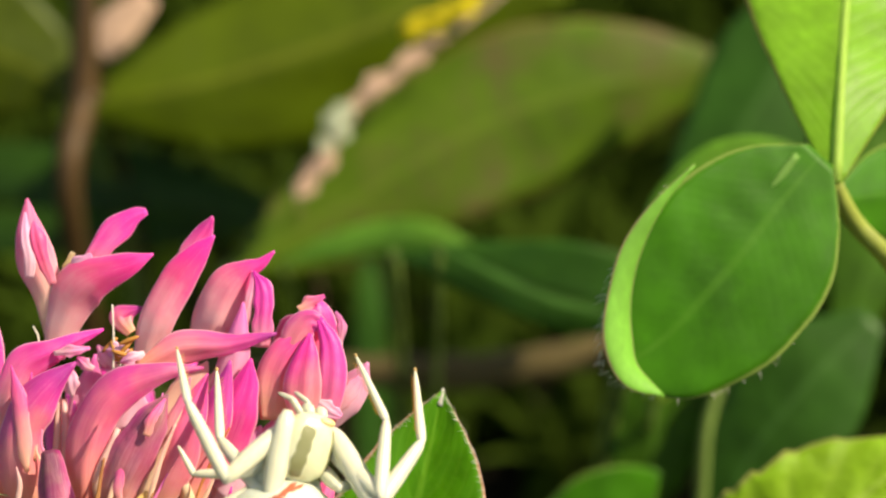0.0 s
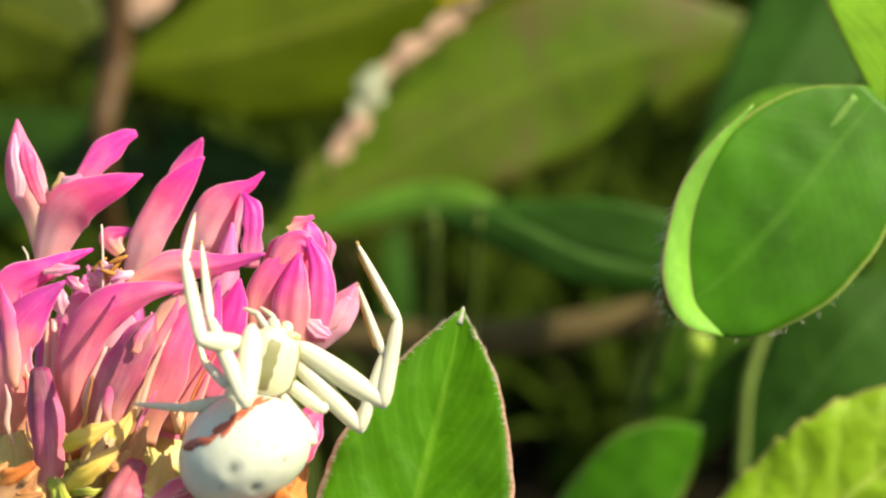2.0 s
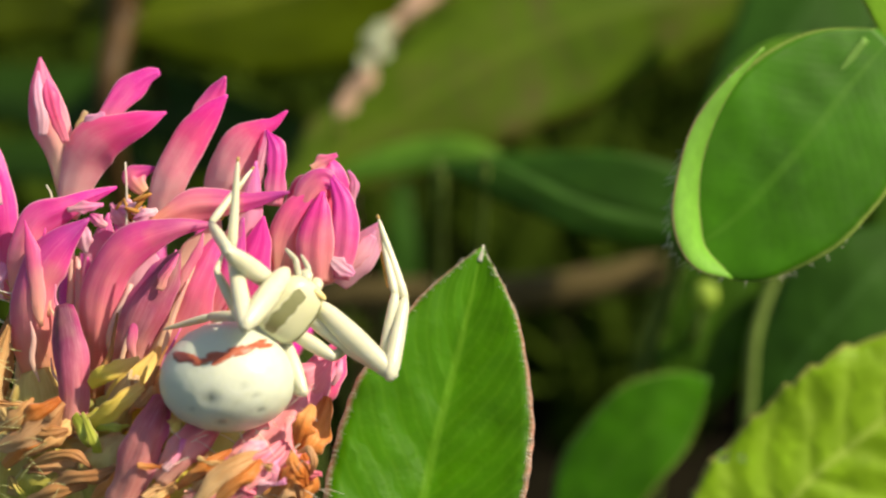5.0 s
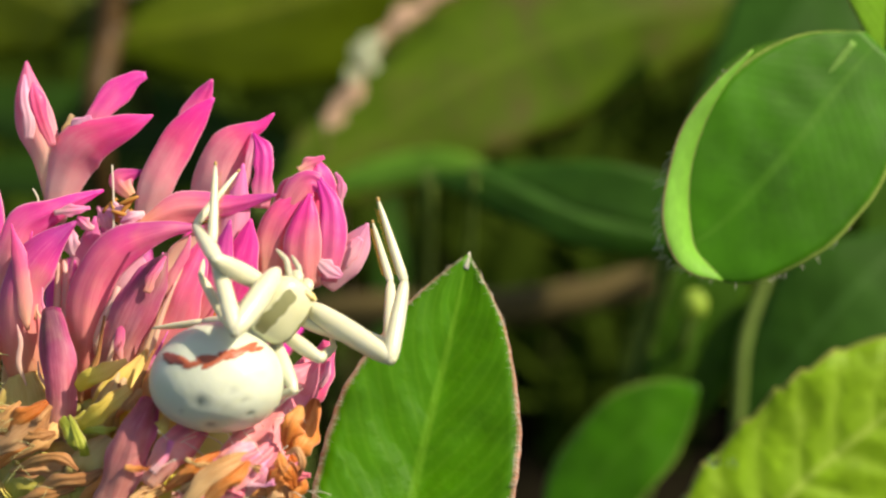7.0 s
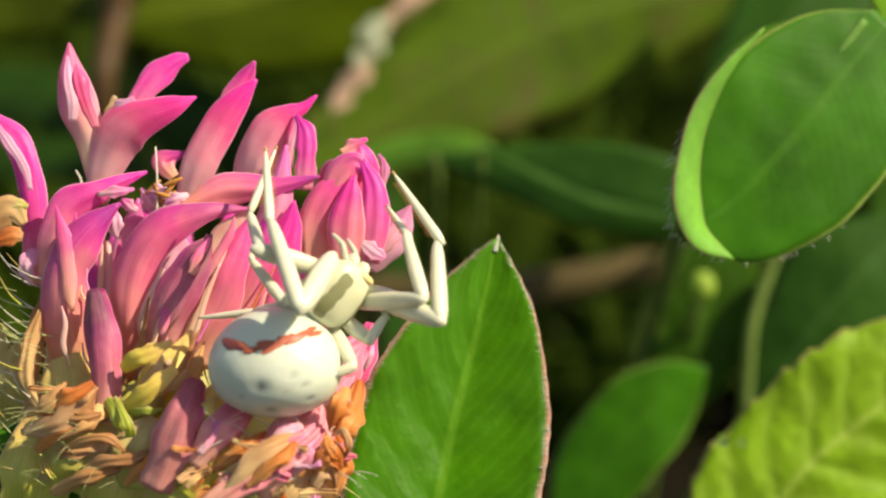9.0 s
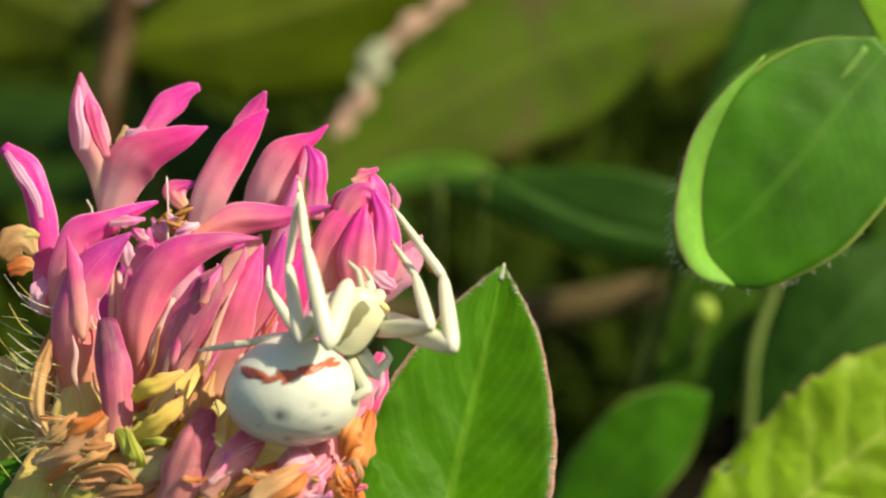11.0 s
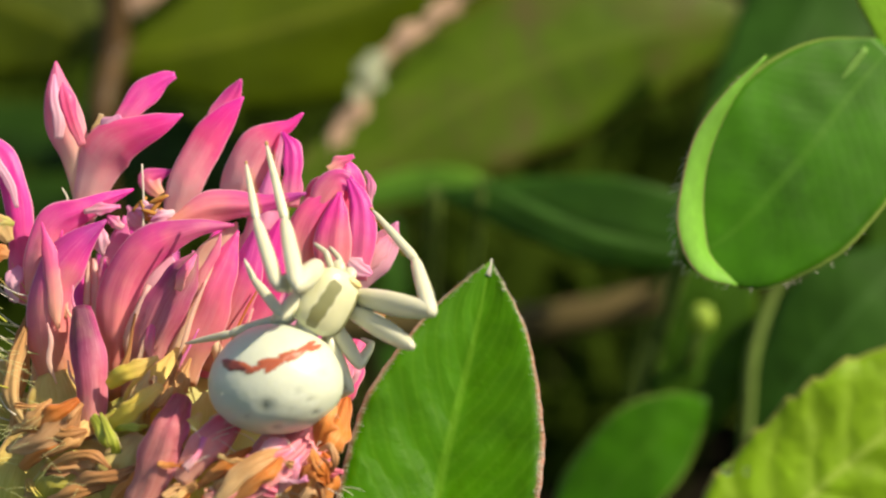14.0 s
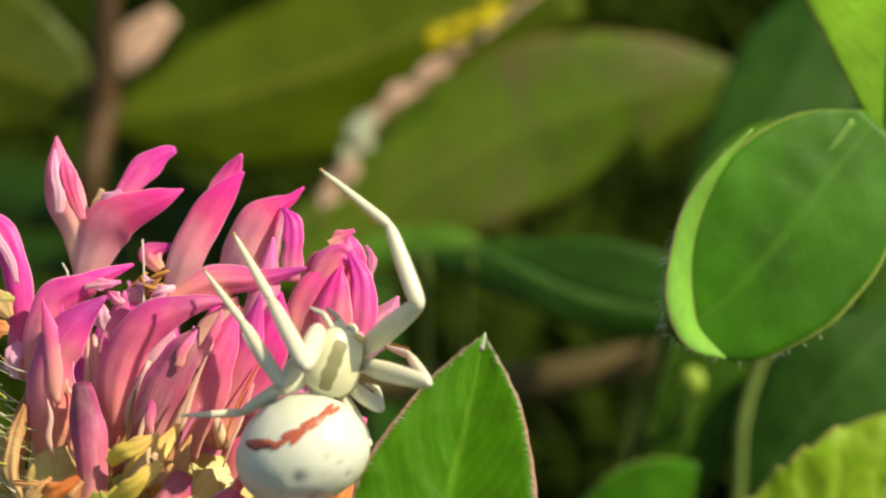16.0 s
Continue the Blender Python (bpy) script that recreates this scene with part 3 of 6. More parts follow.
    lip(a, [(-5.27, -1.01, 72.10), (-5.19, 0.46, 71.90), (-4.63, 1.93, 71.80), (-3.75, 2.76, 71.90)], [1.12, 1.60, 1.50, 0.24], SALMON, arc=1.2, nick=0.12, rough=0.08)
    lip(a, [(-4.50, 1.39, 72.00), (-4.24, 2.54, 71.80), (-3.54, 3.27, 71.80), (-2.91, 2.78, 72.00)], [0.73, 1.26, 1.12, 0.29], VIOLET, arc=1.2, nick=0.2)
    lip(a, [(-3.83, -1.27, 71.60), (-3.90, 0.32, 71.30), (-3.74, 1.66, 71.40), (-3.57, 2.75, 71.70)], [1.50, 1.65, 1.26, 0.19], PINK, arc=1.4, nick=0.12, rough=0.08)
    lip(a, [(-2.95, -1.03, 71.70), (-2.63, 0.63, 71.50), (-2.67, 2.15, 71.60), (-3.20, 3.44, 71.90)], [1.07, 1.26, 1.07, 0.29], MAGENTA, arc=1.4, nick=0.12, rough=0.08)
    lip(a, [(-4.09, 3.76, 72.20), (-3.55, 4.10, 72.20), (-2.95, 4.34, 72.20)], [0.44, 0.53, 0.17], SALMON, arc=0.8, ripple=0.2)
    lip(a, [(-2.33, 2.21, 72.20), (-2.20, 3.10, 72.10), (-2.46, 3.69, 72.00)], [0.34, 0.39, 0.12], PALE, arc=1.0, ripple=0.2)
    # pale pink petal, whitened in colour for the sun on it
    a = fl_petal([(-3.07, -1.24, 72.70), (-2.31, -0.40, 72.30), (-1.61, 0.53, 72.20), (-1.08, 1.46, 72.20)], [0.92, 1.55, 1.26, 0.19], WHITE, arc=1.3, nick=0.12, rough=0.08)
    lip(a, [(-2.60, -0.59, 71.90), (-1.95, 0.13, 71.80), (-1.41, 0.82, 71.90)], [0.58, 0.87, 0.29], WHITE, arc=0.9)
    lip(a, [(-3.32, -0.10, 71.50), (-2.74, -0.54, 71.40), (-2.21, -0.84, 71.50)], [0.29, 0.78, 0.19], WHITE, arc=0.8)
    # broad outer florets that curl over
    a = fl_petal([(-16.82, -2.07, 72.20), (-16.56, -0.35, 71.50), (-15.92, 1.24, 71.30), (-14.60, 2.11, 71.40), (-12.54, 3.00, 72.10)], [0.97, 1.41, 1.65, 1.21, 0.17], PINK, arc=1.5, turn=-0.3)
    a = fl_petal([(-15.62, -5.54, 71.70), (-15.98, -3.30, 70.90), (-15.83, -1.17, 70.50), (-15.00, 0.35, 70.50), (-13.54, 1.65, 71.10)], [2.14, 2.04, 1.94, 1.70, 0.22], VIOLET, arc=1.7)
    a = fl_petal([(-13.44, -6.17, 71.70), (-13.25, -3.68, 70.70), (-12.86, -1.27, 70.20), (-11.74, 0.37, 70.10), (-9.89, 1.17, 70.30), (-8.07, 1.35, 71.00)], [1.41, 1.60, 1.84, 1.89, 1.12, 0.17], VIOLET, arc=1.7)
    a = fl_petal([(-12.71, -6.28, 71.40), (-11.78, -3.86, 70.50), (-11.04, -2.17, 70.10), (-10.22, -0.80, 70.10), (-9.58, 0.25, 70.60)], [1.16, 1.80, 1.89, 1.41, 0.22], PLUM, "crinkled purple floret", arc=2.0, ripple=0.12, pleat=0.09)
    lip(a, [(-10.38, -1.41, 69.80), (-10.04, -0.60, 69.80), (-9.61, 0.11, 70.20)], [0.29, 0.49, 0.12], PINK, arc=1.0)
    a = fl_petal([(-10.74, -5.34, 71.60), (-9.66, -2.89, 70.90), (-8.80, -0.96, 70.60), (-7.90, 1.11, 71.00)], [1.70, 2.04, 1.70, 0.19], SALMON, arc=1.6)
    a = fl_petal([(-9.50, -4.89, 71.90), (-8.55, -2.43, 71.40), (-7.59, -0.49, 71.20), (-7.01, 1.65, 71.50)], [1.75, 2.04, 1.41, 0.22], VIOLET, arc=1.6)
    a = fl_petal([(-8.05, -3.45, 72.20), (-7.13, -1.48, 71.70), (-6.50, 0.23, 71.60), (-6.13, 1.70, 71.80)], [1.84, 1.99, 1.41, 0.22], MAGENTA, arc=1.5)
    a = fl_petal([(-7.87, -1.49, 72.60), (-7.17, 0.73, 72.20), (-6.76, 2.45, 72.10), (-6.51, 4.13, 72.30)], [1.46, 1.50, 1.07, 0.22], PALE, arc=1.4)
    a = fl_petal([(-11.02, 1.30, 71.80), (-9.31, 2.17, 71.80), (-7.23, 2.30, 71.90), (-5.04, 2.76, 72.20)], [0.63, 1.41, 0.97, 0.12], VIOLET, arc=1.2)
    a = fl_petal([(-11.57, 2.79, 73.20), (-12.09, 3.50, 73.40), (-11.05, 3.92, 73.50)], [0.49, 1.02, 0.24], VIOLET, arc=1.0)
    a = fl_petal([(-14.72, -7.97, 69.40), (-13.98, -6.48, 69.00), (-13.96, -4.83, 69.00), (-14.21, -3.35, 69.40), (-14.52, -1.99, 70.00)], [0.73, 1.16, 1.41, 1.50, 0.83], PLUM, "dark purple fading floret", arc=2.8, pleat=0.07, nick=0.2, ripple=0.08)
    a = fl_petal([(-17.73, -1.89, 73.00), (-17.55, 0.59, 72.50), (-17.75, 2.81, 72.40), (-18.35, 4.43, 72.50), (-19.45, 5.50, 72.80)], [0.97, 1.16, 1.21, 1.21, 0.63], MAGENTA, arc=1.9, nick=0.12, rough=0.09, pleat=0.05)
    lip(a, [(-17.57, 2.25, 72.00), (-17.83, 3.28, 71.90), (-18.48, 4.27, 72.00), (-19.21, 5.24, 72.40)], [0.24, 0.39, 0.44, 0.24], WHITE, arc=1.0)
    lip(a, [(-17.83, 0.78, 71.80), (-18.22, 1.32, 71.60), (-18.70, 1.28, 71.60), (-19.34, 0.65, 71.80)], [0.53, 1.26, 1.41, 0.97], TAN, arc=1.5)
    lip(a, [(-17.82, 0.22, 71.50), (-18.23, 0.30, 71.40), (-18.93, 0.06, 71.50)], [0.49, 0.83, 0.49], RUST, arc=1.3)
    lip(a, [(-17.61, 1.56, 71.70), (-18.12, 1.61, 71.60), (-18.58, 1.23, 71.70)], [0.24, 0.63, 0.34], CREAM, arc=1.2)
    lip(a, [(-17.65, -1.87, 72.20), (-17.79, -1.00, 72.00), (-17.39, -0.35, 72.20)], [0.29, 0.73, 0.49], WHITE, arc=1.0)
    # lower florets, fading and withered
    a = fl_petal([(-11.59, -10.11, 66.90), (-10.84, -8.32, 66.50), (-10.29, -6.75, 66.60), (-9.91, -5.65, 68.00)], [1.41, 1.70, 1.60, 0.97], DUSK, "brownish pink drooping floret", arc=2.6, ripple=0.12, pleat=0.09)
    a = fl_petal([(-9.98, -9.09, 66.80), (-9.04, -7.86, 66.60), (-8.32, -7.20, 67.20), (-7.74, -6.54, 68.40)], [0.83, 1.36, 1.41, 0.83], FADED, arc=1.6, pleat=0.12)
    a = fl_petal([(-7.63, -10.16, 66.90), (-6.29, -8.58, 66.70), (-5.14, -7.42, 67.60), (-4.33, -5.89, 69.60), (-3.17, -4.19, 71.40)], [1.60, 2.18, 2.43, 2.04, 0.87], FADED, arc=1.6, ripple=0.12, pleat=0.14)
    a = fl_petal([(-6.70, -6.24, 70.20), (-5.24, -5.75, 69.80), (-4.05, -5.29, 69.90), (-3.15, -4.39, 70.60)], [1.46, 2.14, 1.94, 0.49], FADED, arc=1.4, pleat=0.1)
    fl_petal([(-8.01, -10.16, 66.20), (-6.41, -8.89, 66.00), (-5.42, -8.13, 66.30), (-4.79, -7.53, 67.00)], [0.61, 1.01, 1.11, 0.51], FADED, arc=1.6, ripple=0.25, pleat=0.25)
    fl_petal([(-9.79, -11.03, 66.00), (-8.19, -9.87, 65.80), (-6.85, -9.21, 65.90), (-5.97, -9.48, 66.20)], [0.76, 1.01, 1.01, 0.51], FADED, arc=1.6, ripple=0.25, pleat=0.25)
    fl_petal([(-4.27, -6.72, 71.20), (-3.70, -5.75, 71.20), (-3.22, -4.72, 71.40), (-2.79, -3.68, 71.90)], [1.0, 1.5, 1.4, 0.6], HOT, arc=1.5, ripple=0.1, pleat=0.08)
    fl_petal([(-3.17, -5.59, 71.20), (-2.93, -5.02, 71.00), (-2.77, -4.47, 71.20)], [0.2, 0.4, 0.15], WHITE, arc=1.0, ripple=0.15, nick=0.4)
    def low_floret(pts, w, mat):
        dry = mat in (RUST, BROWN, TAN)
        part("floret", blade(HEAD, pts, w, arc=1.7 if dry else 0.8, ripple=0.22 if dry else 0.12, rough=0.35 if dry else 0.25, pleat=0.13 if dry else 0.06, nick=0.6 if dry else 0.3, n=28, m=14, thick=0.03, seed=len(fl.children)), mat, fl, "withered curling floret" if dry else "")

    low_floret([(-11.89, -8.64, 70.40), (-11.82, -7.15, 70.00), (-11.34, -5.72, 70.00), (-10.47, -3.84, 70.60)], [2.02, 2.78, 2.28, 0.20], GOLD)
    low_floret([(-12.58, -8.30, 69.60), (-12.35, -7.07, 69.20), (-11.92, -5.89, 69.20), (-11.55, -4.75, 69.80)], [0.76, 1.11, 0.91, 0.10], CREAM)
    low_floret([(-10.77, -7.57, 69.40), (-10.50, -6.36, 69.20), (-10.25, -5.31, 69.40), (-9.86, -4.28, 70.00)], [0.61, 0.91, 0.76, 0.10], TAN)
    low_floret([(-11.57, -6.60, 69.20), (-10.97, -5.86, 68.90), (-10.55, -4.94, 69.20), (-10.04, -3.78, 69.60)], [0.15, 0.30, 0.25, 0.08], BROWN)
    low_floret([(-8.72, -8.37, 68.20), (-8.98, -7.46, 68.40), (-9.12, -6.78, 68.60), (-9.08, -5.65, 69.20)], [1.01, 1.52, 1.52, 0.51], GOLD)
    low_floret([(-12.75, -8.42, 68.60), (-12.74, -7.69, 68.00), (-13.03, -7.09, 68.20), (-13.45, -6.44, 68.80)], [0.40, 0.51, 0.40, 0.13], LIME)
    low_floret([(-12.52, -10.29, 68.60), (-12.45, -9.07, 68.20), (-12.21, -8.13, 68.20), (-11.70, -7.36, 68.60)], [1.52, 2.28, 2.02, 0.76], CREAM)
    low_floret([(-11.18, -10.60, 67.60), (-9.77, -10.11, 67.40), (-8.85, -9.42, 67.40), (-8.41, -8.76, 67.60)], [1.52, 2.02, 1.52, 0.51], CREAM)
    low_floret([(-15.56, -10.44, 69.60), (-15.04, -9.23, 69.40), (-14.05, -8.49, 69.20), (-12.83, -8.23, 69.00)], [2.02, 2.53, 2.28, 0.76], GREEN_CALYX)
    low_floret([(-13.05, -5.97, 70.20), (-12.42, -6.99, 69.60), (-11.84, -6.14, 69.40), (-11.31, -4.99, 69.80)], [0.51, 1.01, 1.11, 0.20], CREAM)
    low_floret([(-10.23, -10.57, 67.40), (-9.28, -9.39, 67.20), (-8.13, -8.70, 67.20), (-7.25, -8.29, 67.60)], [1.26, 2.02, 1.77, 0.76], GOLD)
    low_floret([(-7.23, -11.26, 67.40), (-6.29, -10.08, 67.20), (-5.62, -9.19, 67.40), (-4.97, -8.34, 68.00)], [1.52, 1.77, 1.77, 0.76], TAN)
    low_floret([(-17.47, -11.80, 70.60), (-17.13, -10.05, 70.20), (-16.94, -8.64, 70.40), (-16.89, -7.03, 71.20)], [2.53, 3.29, 3.03, 1.26], GREEN_CALYX)
    low_floret([(-14.28, -11.80, 69.20), (-13.73, -10.32, 68.80), (-13.50, -9.15, 68.80), (-13.50, -8.04, 69.40)], [2.28, 2.78, 2.28, 1.01], GREEN_CALYX)
    low_floret([(-14.84, -8.54, 69.60), (-15.12, -7.37, 69.80), (-15.50, -6.23, 70.40), (-15.87, -4.83, 71.00)], [2.28, 2.78, 2.78, 1.52], GREEN_CALYX)
    low_floret([(-13.65, -6.64, 69.60), (-14.16, -7.13, 68.60), (-14.78, -7.67, 68.20), (-15.80, -8.18, 68.60)], [0.51, 0.76, 0.61, 0.20], TAN)
    low_floret([(-17.64, -7.77, 71.30), (-17.49, -5.36, 71.67), (-17.35, -3.89, 71.61), (-17.04, -2.19, 71.86)], [0.35, 0.61, 0.71, 0.30], BROWN)
    low_floret([(-16.84, -7.26, 71.00), (-17.52, -6.03, 70.80), (-17.45, -4.34, 70.90), (-17.03, -2.90, 71.20)], [0.40, 0.76, 0.71, 0.25], TAN)
    low_floret([(-8.65, -10.11, 65.90), (-7.49, -8.95, 65.60), (-6.61, -8.30, 65.80), (-5.55, -7.90, 66.60)], [0.40, 0.86, 0.91, 0.35], TAN)
    low_floret([(-7.74, -9.87, 65.80), (-6.81, -9.04, 65.50), (-6.14, -8.61, 65.60), (-5.75, -8.12, 66.20)], [0.25, 0.51, 0.61, 0.20], RUST)
    low_floret([(-4.58, -8.39, 68.40), (-4.01, -7.67, 68.20), (-3.62, -6.91, 68.80), (-3.32, -5.94, 69.80)], [0.76, 1.21, 1.16, 0.35], RUST)
    low_floret([(-4.83, -10.60, 67.60), (-4.23, -9.62, 67.20), (-3.96, -8.96, 67.40), (-4.28, -8.11, 68.00)], [0.76, 1.11, 1.01, 0.30], RUST)
    low_floret([(-5.11, -10.02, 66.80), (-4.76, -9.54, 66.60), (-4.43, -9.34, 66.80), (-4.23, -10.08, 67.20)], [0.35, 0.76, 0.66, 0.25], TAN)
    low_floret([(-10.41, -5.37, 68.60), (-10.70, -5.80, 68.20), (-11.02, -6.02, 68.00), (-11.35, -5.13, 68.60)], [0.25, 0.40, 0.35, 0.15], BROWN)
    low_floret([(-13.69, -4.79, 70.40), (-13.05, -5.01, 70.20), (-12.52, -4.05, 70.20), (-12.25, -2.38, 70.40)], [0.20, 0.30, 0.23, 0.10], BROWN)
    low_floret([(-19.84, -10.51, 74.50), (-19.31, -8.41, 73.80), (-18.80, -6.38, 73.40), (-18.33, -4.39, 73.40)], [2.00, 2.74, 2.40, 0.75], GREEN_CALYX)
    low_floret([(-21.46, -10.11, 75.50), (-20.86, -8.00, 74.80), (-20.24, -5.94, 74.40), (-19.67, -3.92, 74.40)], [2.00, 2.74, 2.40, 0.75], GREEN_CALYX)
    low_floret([(-18.00, -10.51, 72.60), (-17.56, -8.99, 72.20), (-17.21, -7.50, 72.00), (-17.00, -5.79, 72.00)], [1.50, 2.10, 1.75, 0.60], GREEN_CALYX)
    # the withered cluster and the gold-green calyx between
    low_floret([(-17.53, -8.00, 69.56), (-16.16, -7.68, 68.66), (-14.91, -6.95, 68.26), (-14.11, -6.01, 68.47)], [0.37, 0.92, 1.02, 0.28], TAN)
    low_floret([(-16.52, -7.27, 69.24), (-15.61, -6.74, 68.48), (-14.91, -6.33, 68.26), (-14.26, -5.87, 68.52)], [0.28, 0.78, 0.83, 0.23], RUST)
    low_floret([(-16.88, -8.74, 69.35), (-15.96, -8.00, 68.60), (-15.27, -7.80, 68.37), (-14.57, -7.65, 68.62)], [0.42, 0.74, 0.60, 0.23], RUST)
    low_floret([(-16.39, -7.92, 69.20), (-15.41, -7.34, 68.42), (-14.67, -7.27, 68.18), (-13.92, -7.12, 68.41)], [0.18, 0.65, 0.60, 0.18], BROWN)
    low_floret([(-17.27, -7.24, 69.48), (-16.53, -6.94, 68.78), (-15.90, -6.35, 68.58), (-15.50, -5.84, 68.92)], [0.23, 0.55, 0.60, 0.18], TAN)
    low_floret([(-15.98, -8.81, 69.06), (-14.78, -8.25, 68.21), (-13.69, -8.08, 67.86), (-12.91, -8.67, 68.07)], [0.16, 0.42, 0.46, 0.16], BROWN)
    low_floret([(-15.08, -9.86, 68.78), (-13.80, -9.15, 67.89), (-12.58, -8.93, 67.49), (-11.54, -8.45, 67.62)], [0.32, 0.65, 0.60, 0.21], BROWN)
    low_floret([(-16.24, -10.46, 69.14), (-14.94, -9.88, 68.26), (-13.95, -9.57, 67.94), (-13.11, -9.37, 68.14)], [0.37, 0.69, 0.60, 0.23], BROWN)
    low_floret([(-12.97, -10.06, 68.09), (-12.10, -9.28, 67.33), (-11.52, -8.80, 67.14), (-10.78, -8.52, 67.40)], [0.23, 0.55, 0.51, 0.18], RUST)
    # narrow tan strip shaped as a floret, a highlight on the cluster
    low_floret([(-15.26, -6.54, 68.84), (-14.76, -6.63, 68.21), (-14.42, -6.39, 68.10), (-14.11, -6.05, 68.47)], [0.12, 0.23, 0.23, 0.09], TAN)
    low_floret([(-13.91, -6.49, 69.16), (-13.43, -6.95, 68.53), (-13.14, -7.46, 68.44), (-12.89, -8.07, 68.82)], [0.23, 0.65, 0.69, 0.23], LIME)
    low_floret([(-13.03, -7.18, 68.87), (-12.35, -7.02, 68.18), (-11.82, -7.01, 68.00), (-11.41, -6.96, 68.34)], [0.14, 0.32, 0.32, 0.14], LIME)
    low_floret([(-15.18, -7.98, 69.56), (-14.78, -8.06, 68.96), (-14.53, -8.10, 68.88), (-14.37, -8.06, 69.30)], [0.12, 0.28, 0.28, 0.12], LIME)
    low_floret([(-13.27, -7.23, 68.95), (-12.40, -6.51, 68.20), (-11.62, -5.90, 67.94), (-10.81, -5.28, 68.20)], [0.5, 0.8, 0.8, 0.4], GOLD)
    low_floret([(-9.94, -7.83, 67.70), (-9.60, -7.23, 67.20), (-9.37, -6.82, 67.20), (-9.19, -6.41, 67.70)], [0.37, 0.69, 0.65, 0.18], GOLD)
    low_floret([(-13.16, -5.35, 68.92), (-12.53, -4.89, 68.24), (-11.85, -4.61, 68.02), (-10.94, -4.16, 68.20)], [0.42, 0.78, 0.74, 0.23], GOLD)
    low_floret([(-3.72, -5.99, 66.90), (-3.98, -6.51, 66.40), (-4.17, -7.08, 66.40), (-4.38, -7.81, 66.90)], [0.32, 0.78, 0.83, 0.28], RUST)
    low_floret([(-4.65, -7.81, 66.90), (-4.50, -8.30, 66.40), (-4.23, -8.71, 66.40), (-3.89, -8.96, 66.90)], [0.18, 0.51, 0.51, 0.18], RUST)
    low_floret([(-4.94, -9.63, 66.90), (-4.73, -8.93, 66.40), (-4.37, -8.70, 66.40), (-4.07, -9.36, 66.90)], [0.32, 0.92, 0.92, 0.46], RUST)
    low_floret([(-4.38, -7.95, 66.90), (-3.86, -7.76, 66.40), (-3.68, -8.35, 66.40), (-3.89, -8.86, 66.90)], [0.14, 0.28, 0.28, 0.14], TAN)
    low_floret([(-9.27, -9.39, 66.90), (-8.48, -8.74, 66.40), (-7.75, -8.26, 66.40), (-7.02, -7.78, 66.90)], [0.23, 0.55, 0.55, 0.18], RUST)
    low_floret([(-8.77, -9.58, 66.90), (-7.99, -9.02, 66.40), (-7.35, -8.53, 66.40), (-6.66, -8.19, 66.90)], [0.18, 0.46, 0.51, 0.18], TAN)
    low_floret([(-6.94, -8.92, 66.90), (-6.53, -8.18, 66.40), (-6.08, -7.73, 66.40), (-5.56, -7.57, 66.90)], [0.32, 0.78, 0.78, 0.28], WHITE)
    low_floret([(-6.04, -9.61, 66.90), (-5.63, -8.87, 66.40), (-5.40, -8.19, 66.40), (-4.88, -7.80, 66.90)], [0.32, 0.83, 0.83, 0.28], PALE)
    rnd = random.Random(33)
    for k in range(2):
        # long shrivelled strips trailing off to one side
        x, y = rnd.uniform(70, 330), rnd.uniform(735, 900)
        w = 67.2 + max(0, 330 - x) * 0.008 + rnd.uniform(-0.4, 0.6)
        c = Vector(((x - 784) * w / 2926, (441 - y) * w / 2926, w))
        a = rnd.uniform(-0.1, 0.9)
        l = rnd.uniform(0.9, 2.0)
        d = Vector((math.cos(a), math.sin(a), rnd.uniform(-0.15, 0.15)))
        e = Vector((-d.y, d.x, 0)) * rnd.uniform(-0.5, 0.5)
        wd = rnd.uniform(0.22, 0.6)
        part("floret", blade(HEAD, [c - d * l, c - d * (l * 0.3) + e, c + d * (l * 0.4) + e * 0.8, c + d * l - e * 0.4], [wd * 0.3, wd, wd * rnd.uniform(0.6, 1.1), wd * 0.2], arc=1.6, ripple=0.3, rough=0.7, pleat=0.15, nick=0.8, n=18, m=8, thick=0.04, seed=k + 1200),
             rnd.choice((BROWN, TAN, RUST)), fl, "withered curling floret")
    rnd = random.Random(21)
    for k in range(130):
        # crumpled scraps with blunt ends, sitting deeper towards the side
        x, y = rnd.uniform(20, 630), rnd.uniform(690, 920)
        if x > 320 and y < 790 or x > 560 and y < 800 or k % 2 or x < 330 and k % 6:
            continue
        w = (66.3 if x > 340 else 67.2) + max(0, 330 - x) * 0.010 + rnd.uniform(-0.3, 1.2)
        c = Vector(((x - 784) * w / 2926, (441 - y) * w / 2926, w))
        a = rnd.uniform(-0.3, 1.3) if x > 300 else rnd.uniform(2.2, 4.2)
        d = Vector((math.cos(a), math.sin(a), rnd.uniform(-0.2, 0.3)))
        e = Vector((-d.y, d.x, 0))
        l = rnd.uniform(0.35, 0.8) if x > 330 else rnd.uniform(0.5, 1.1)
        mat = rnd.choice((RUST, TAN, FADED, RUST, PALE, WHITE) if x > 330 else (TAN, CREAM, CREAM, GREEN_CALYX, GREEN_CALYX, TAN))
        pts = [c + d * (l * f) + e * rnd.uniform(-0.1, 0.1) + Vector((0, 0, rnd.uniform(-0.12, 0.12))) for f in (-1, -0.3, 0.3, 1)]
        wd = rnd.uniform(0.18, 0.5) if x > 330 else rnd.uniform(0.3, 0.7)
        part("floret", blade(HEAD, pts, [wd * rnd.uniform(0.5, 1.1) for _ in pts], arc=1.4, ripple=0.2, rough=0.25, pleat=0.4, nick=0.9, n=18, m=12, thick=0.03, seed=k + 500), mat, fl, "small shrivelled floret scrap")
    for k in range(40):
        x, y = rnd.uniform(380, 640), rnd.uniform(690, 880)
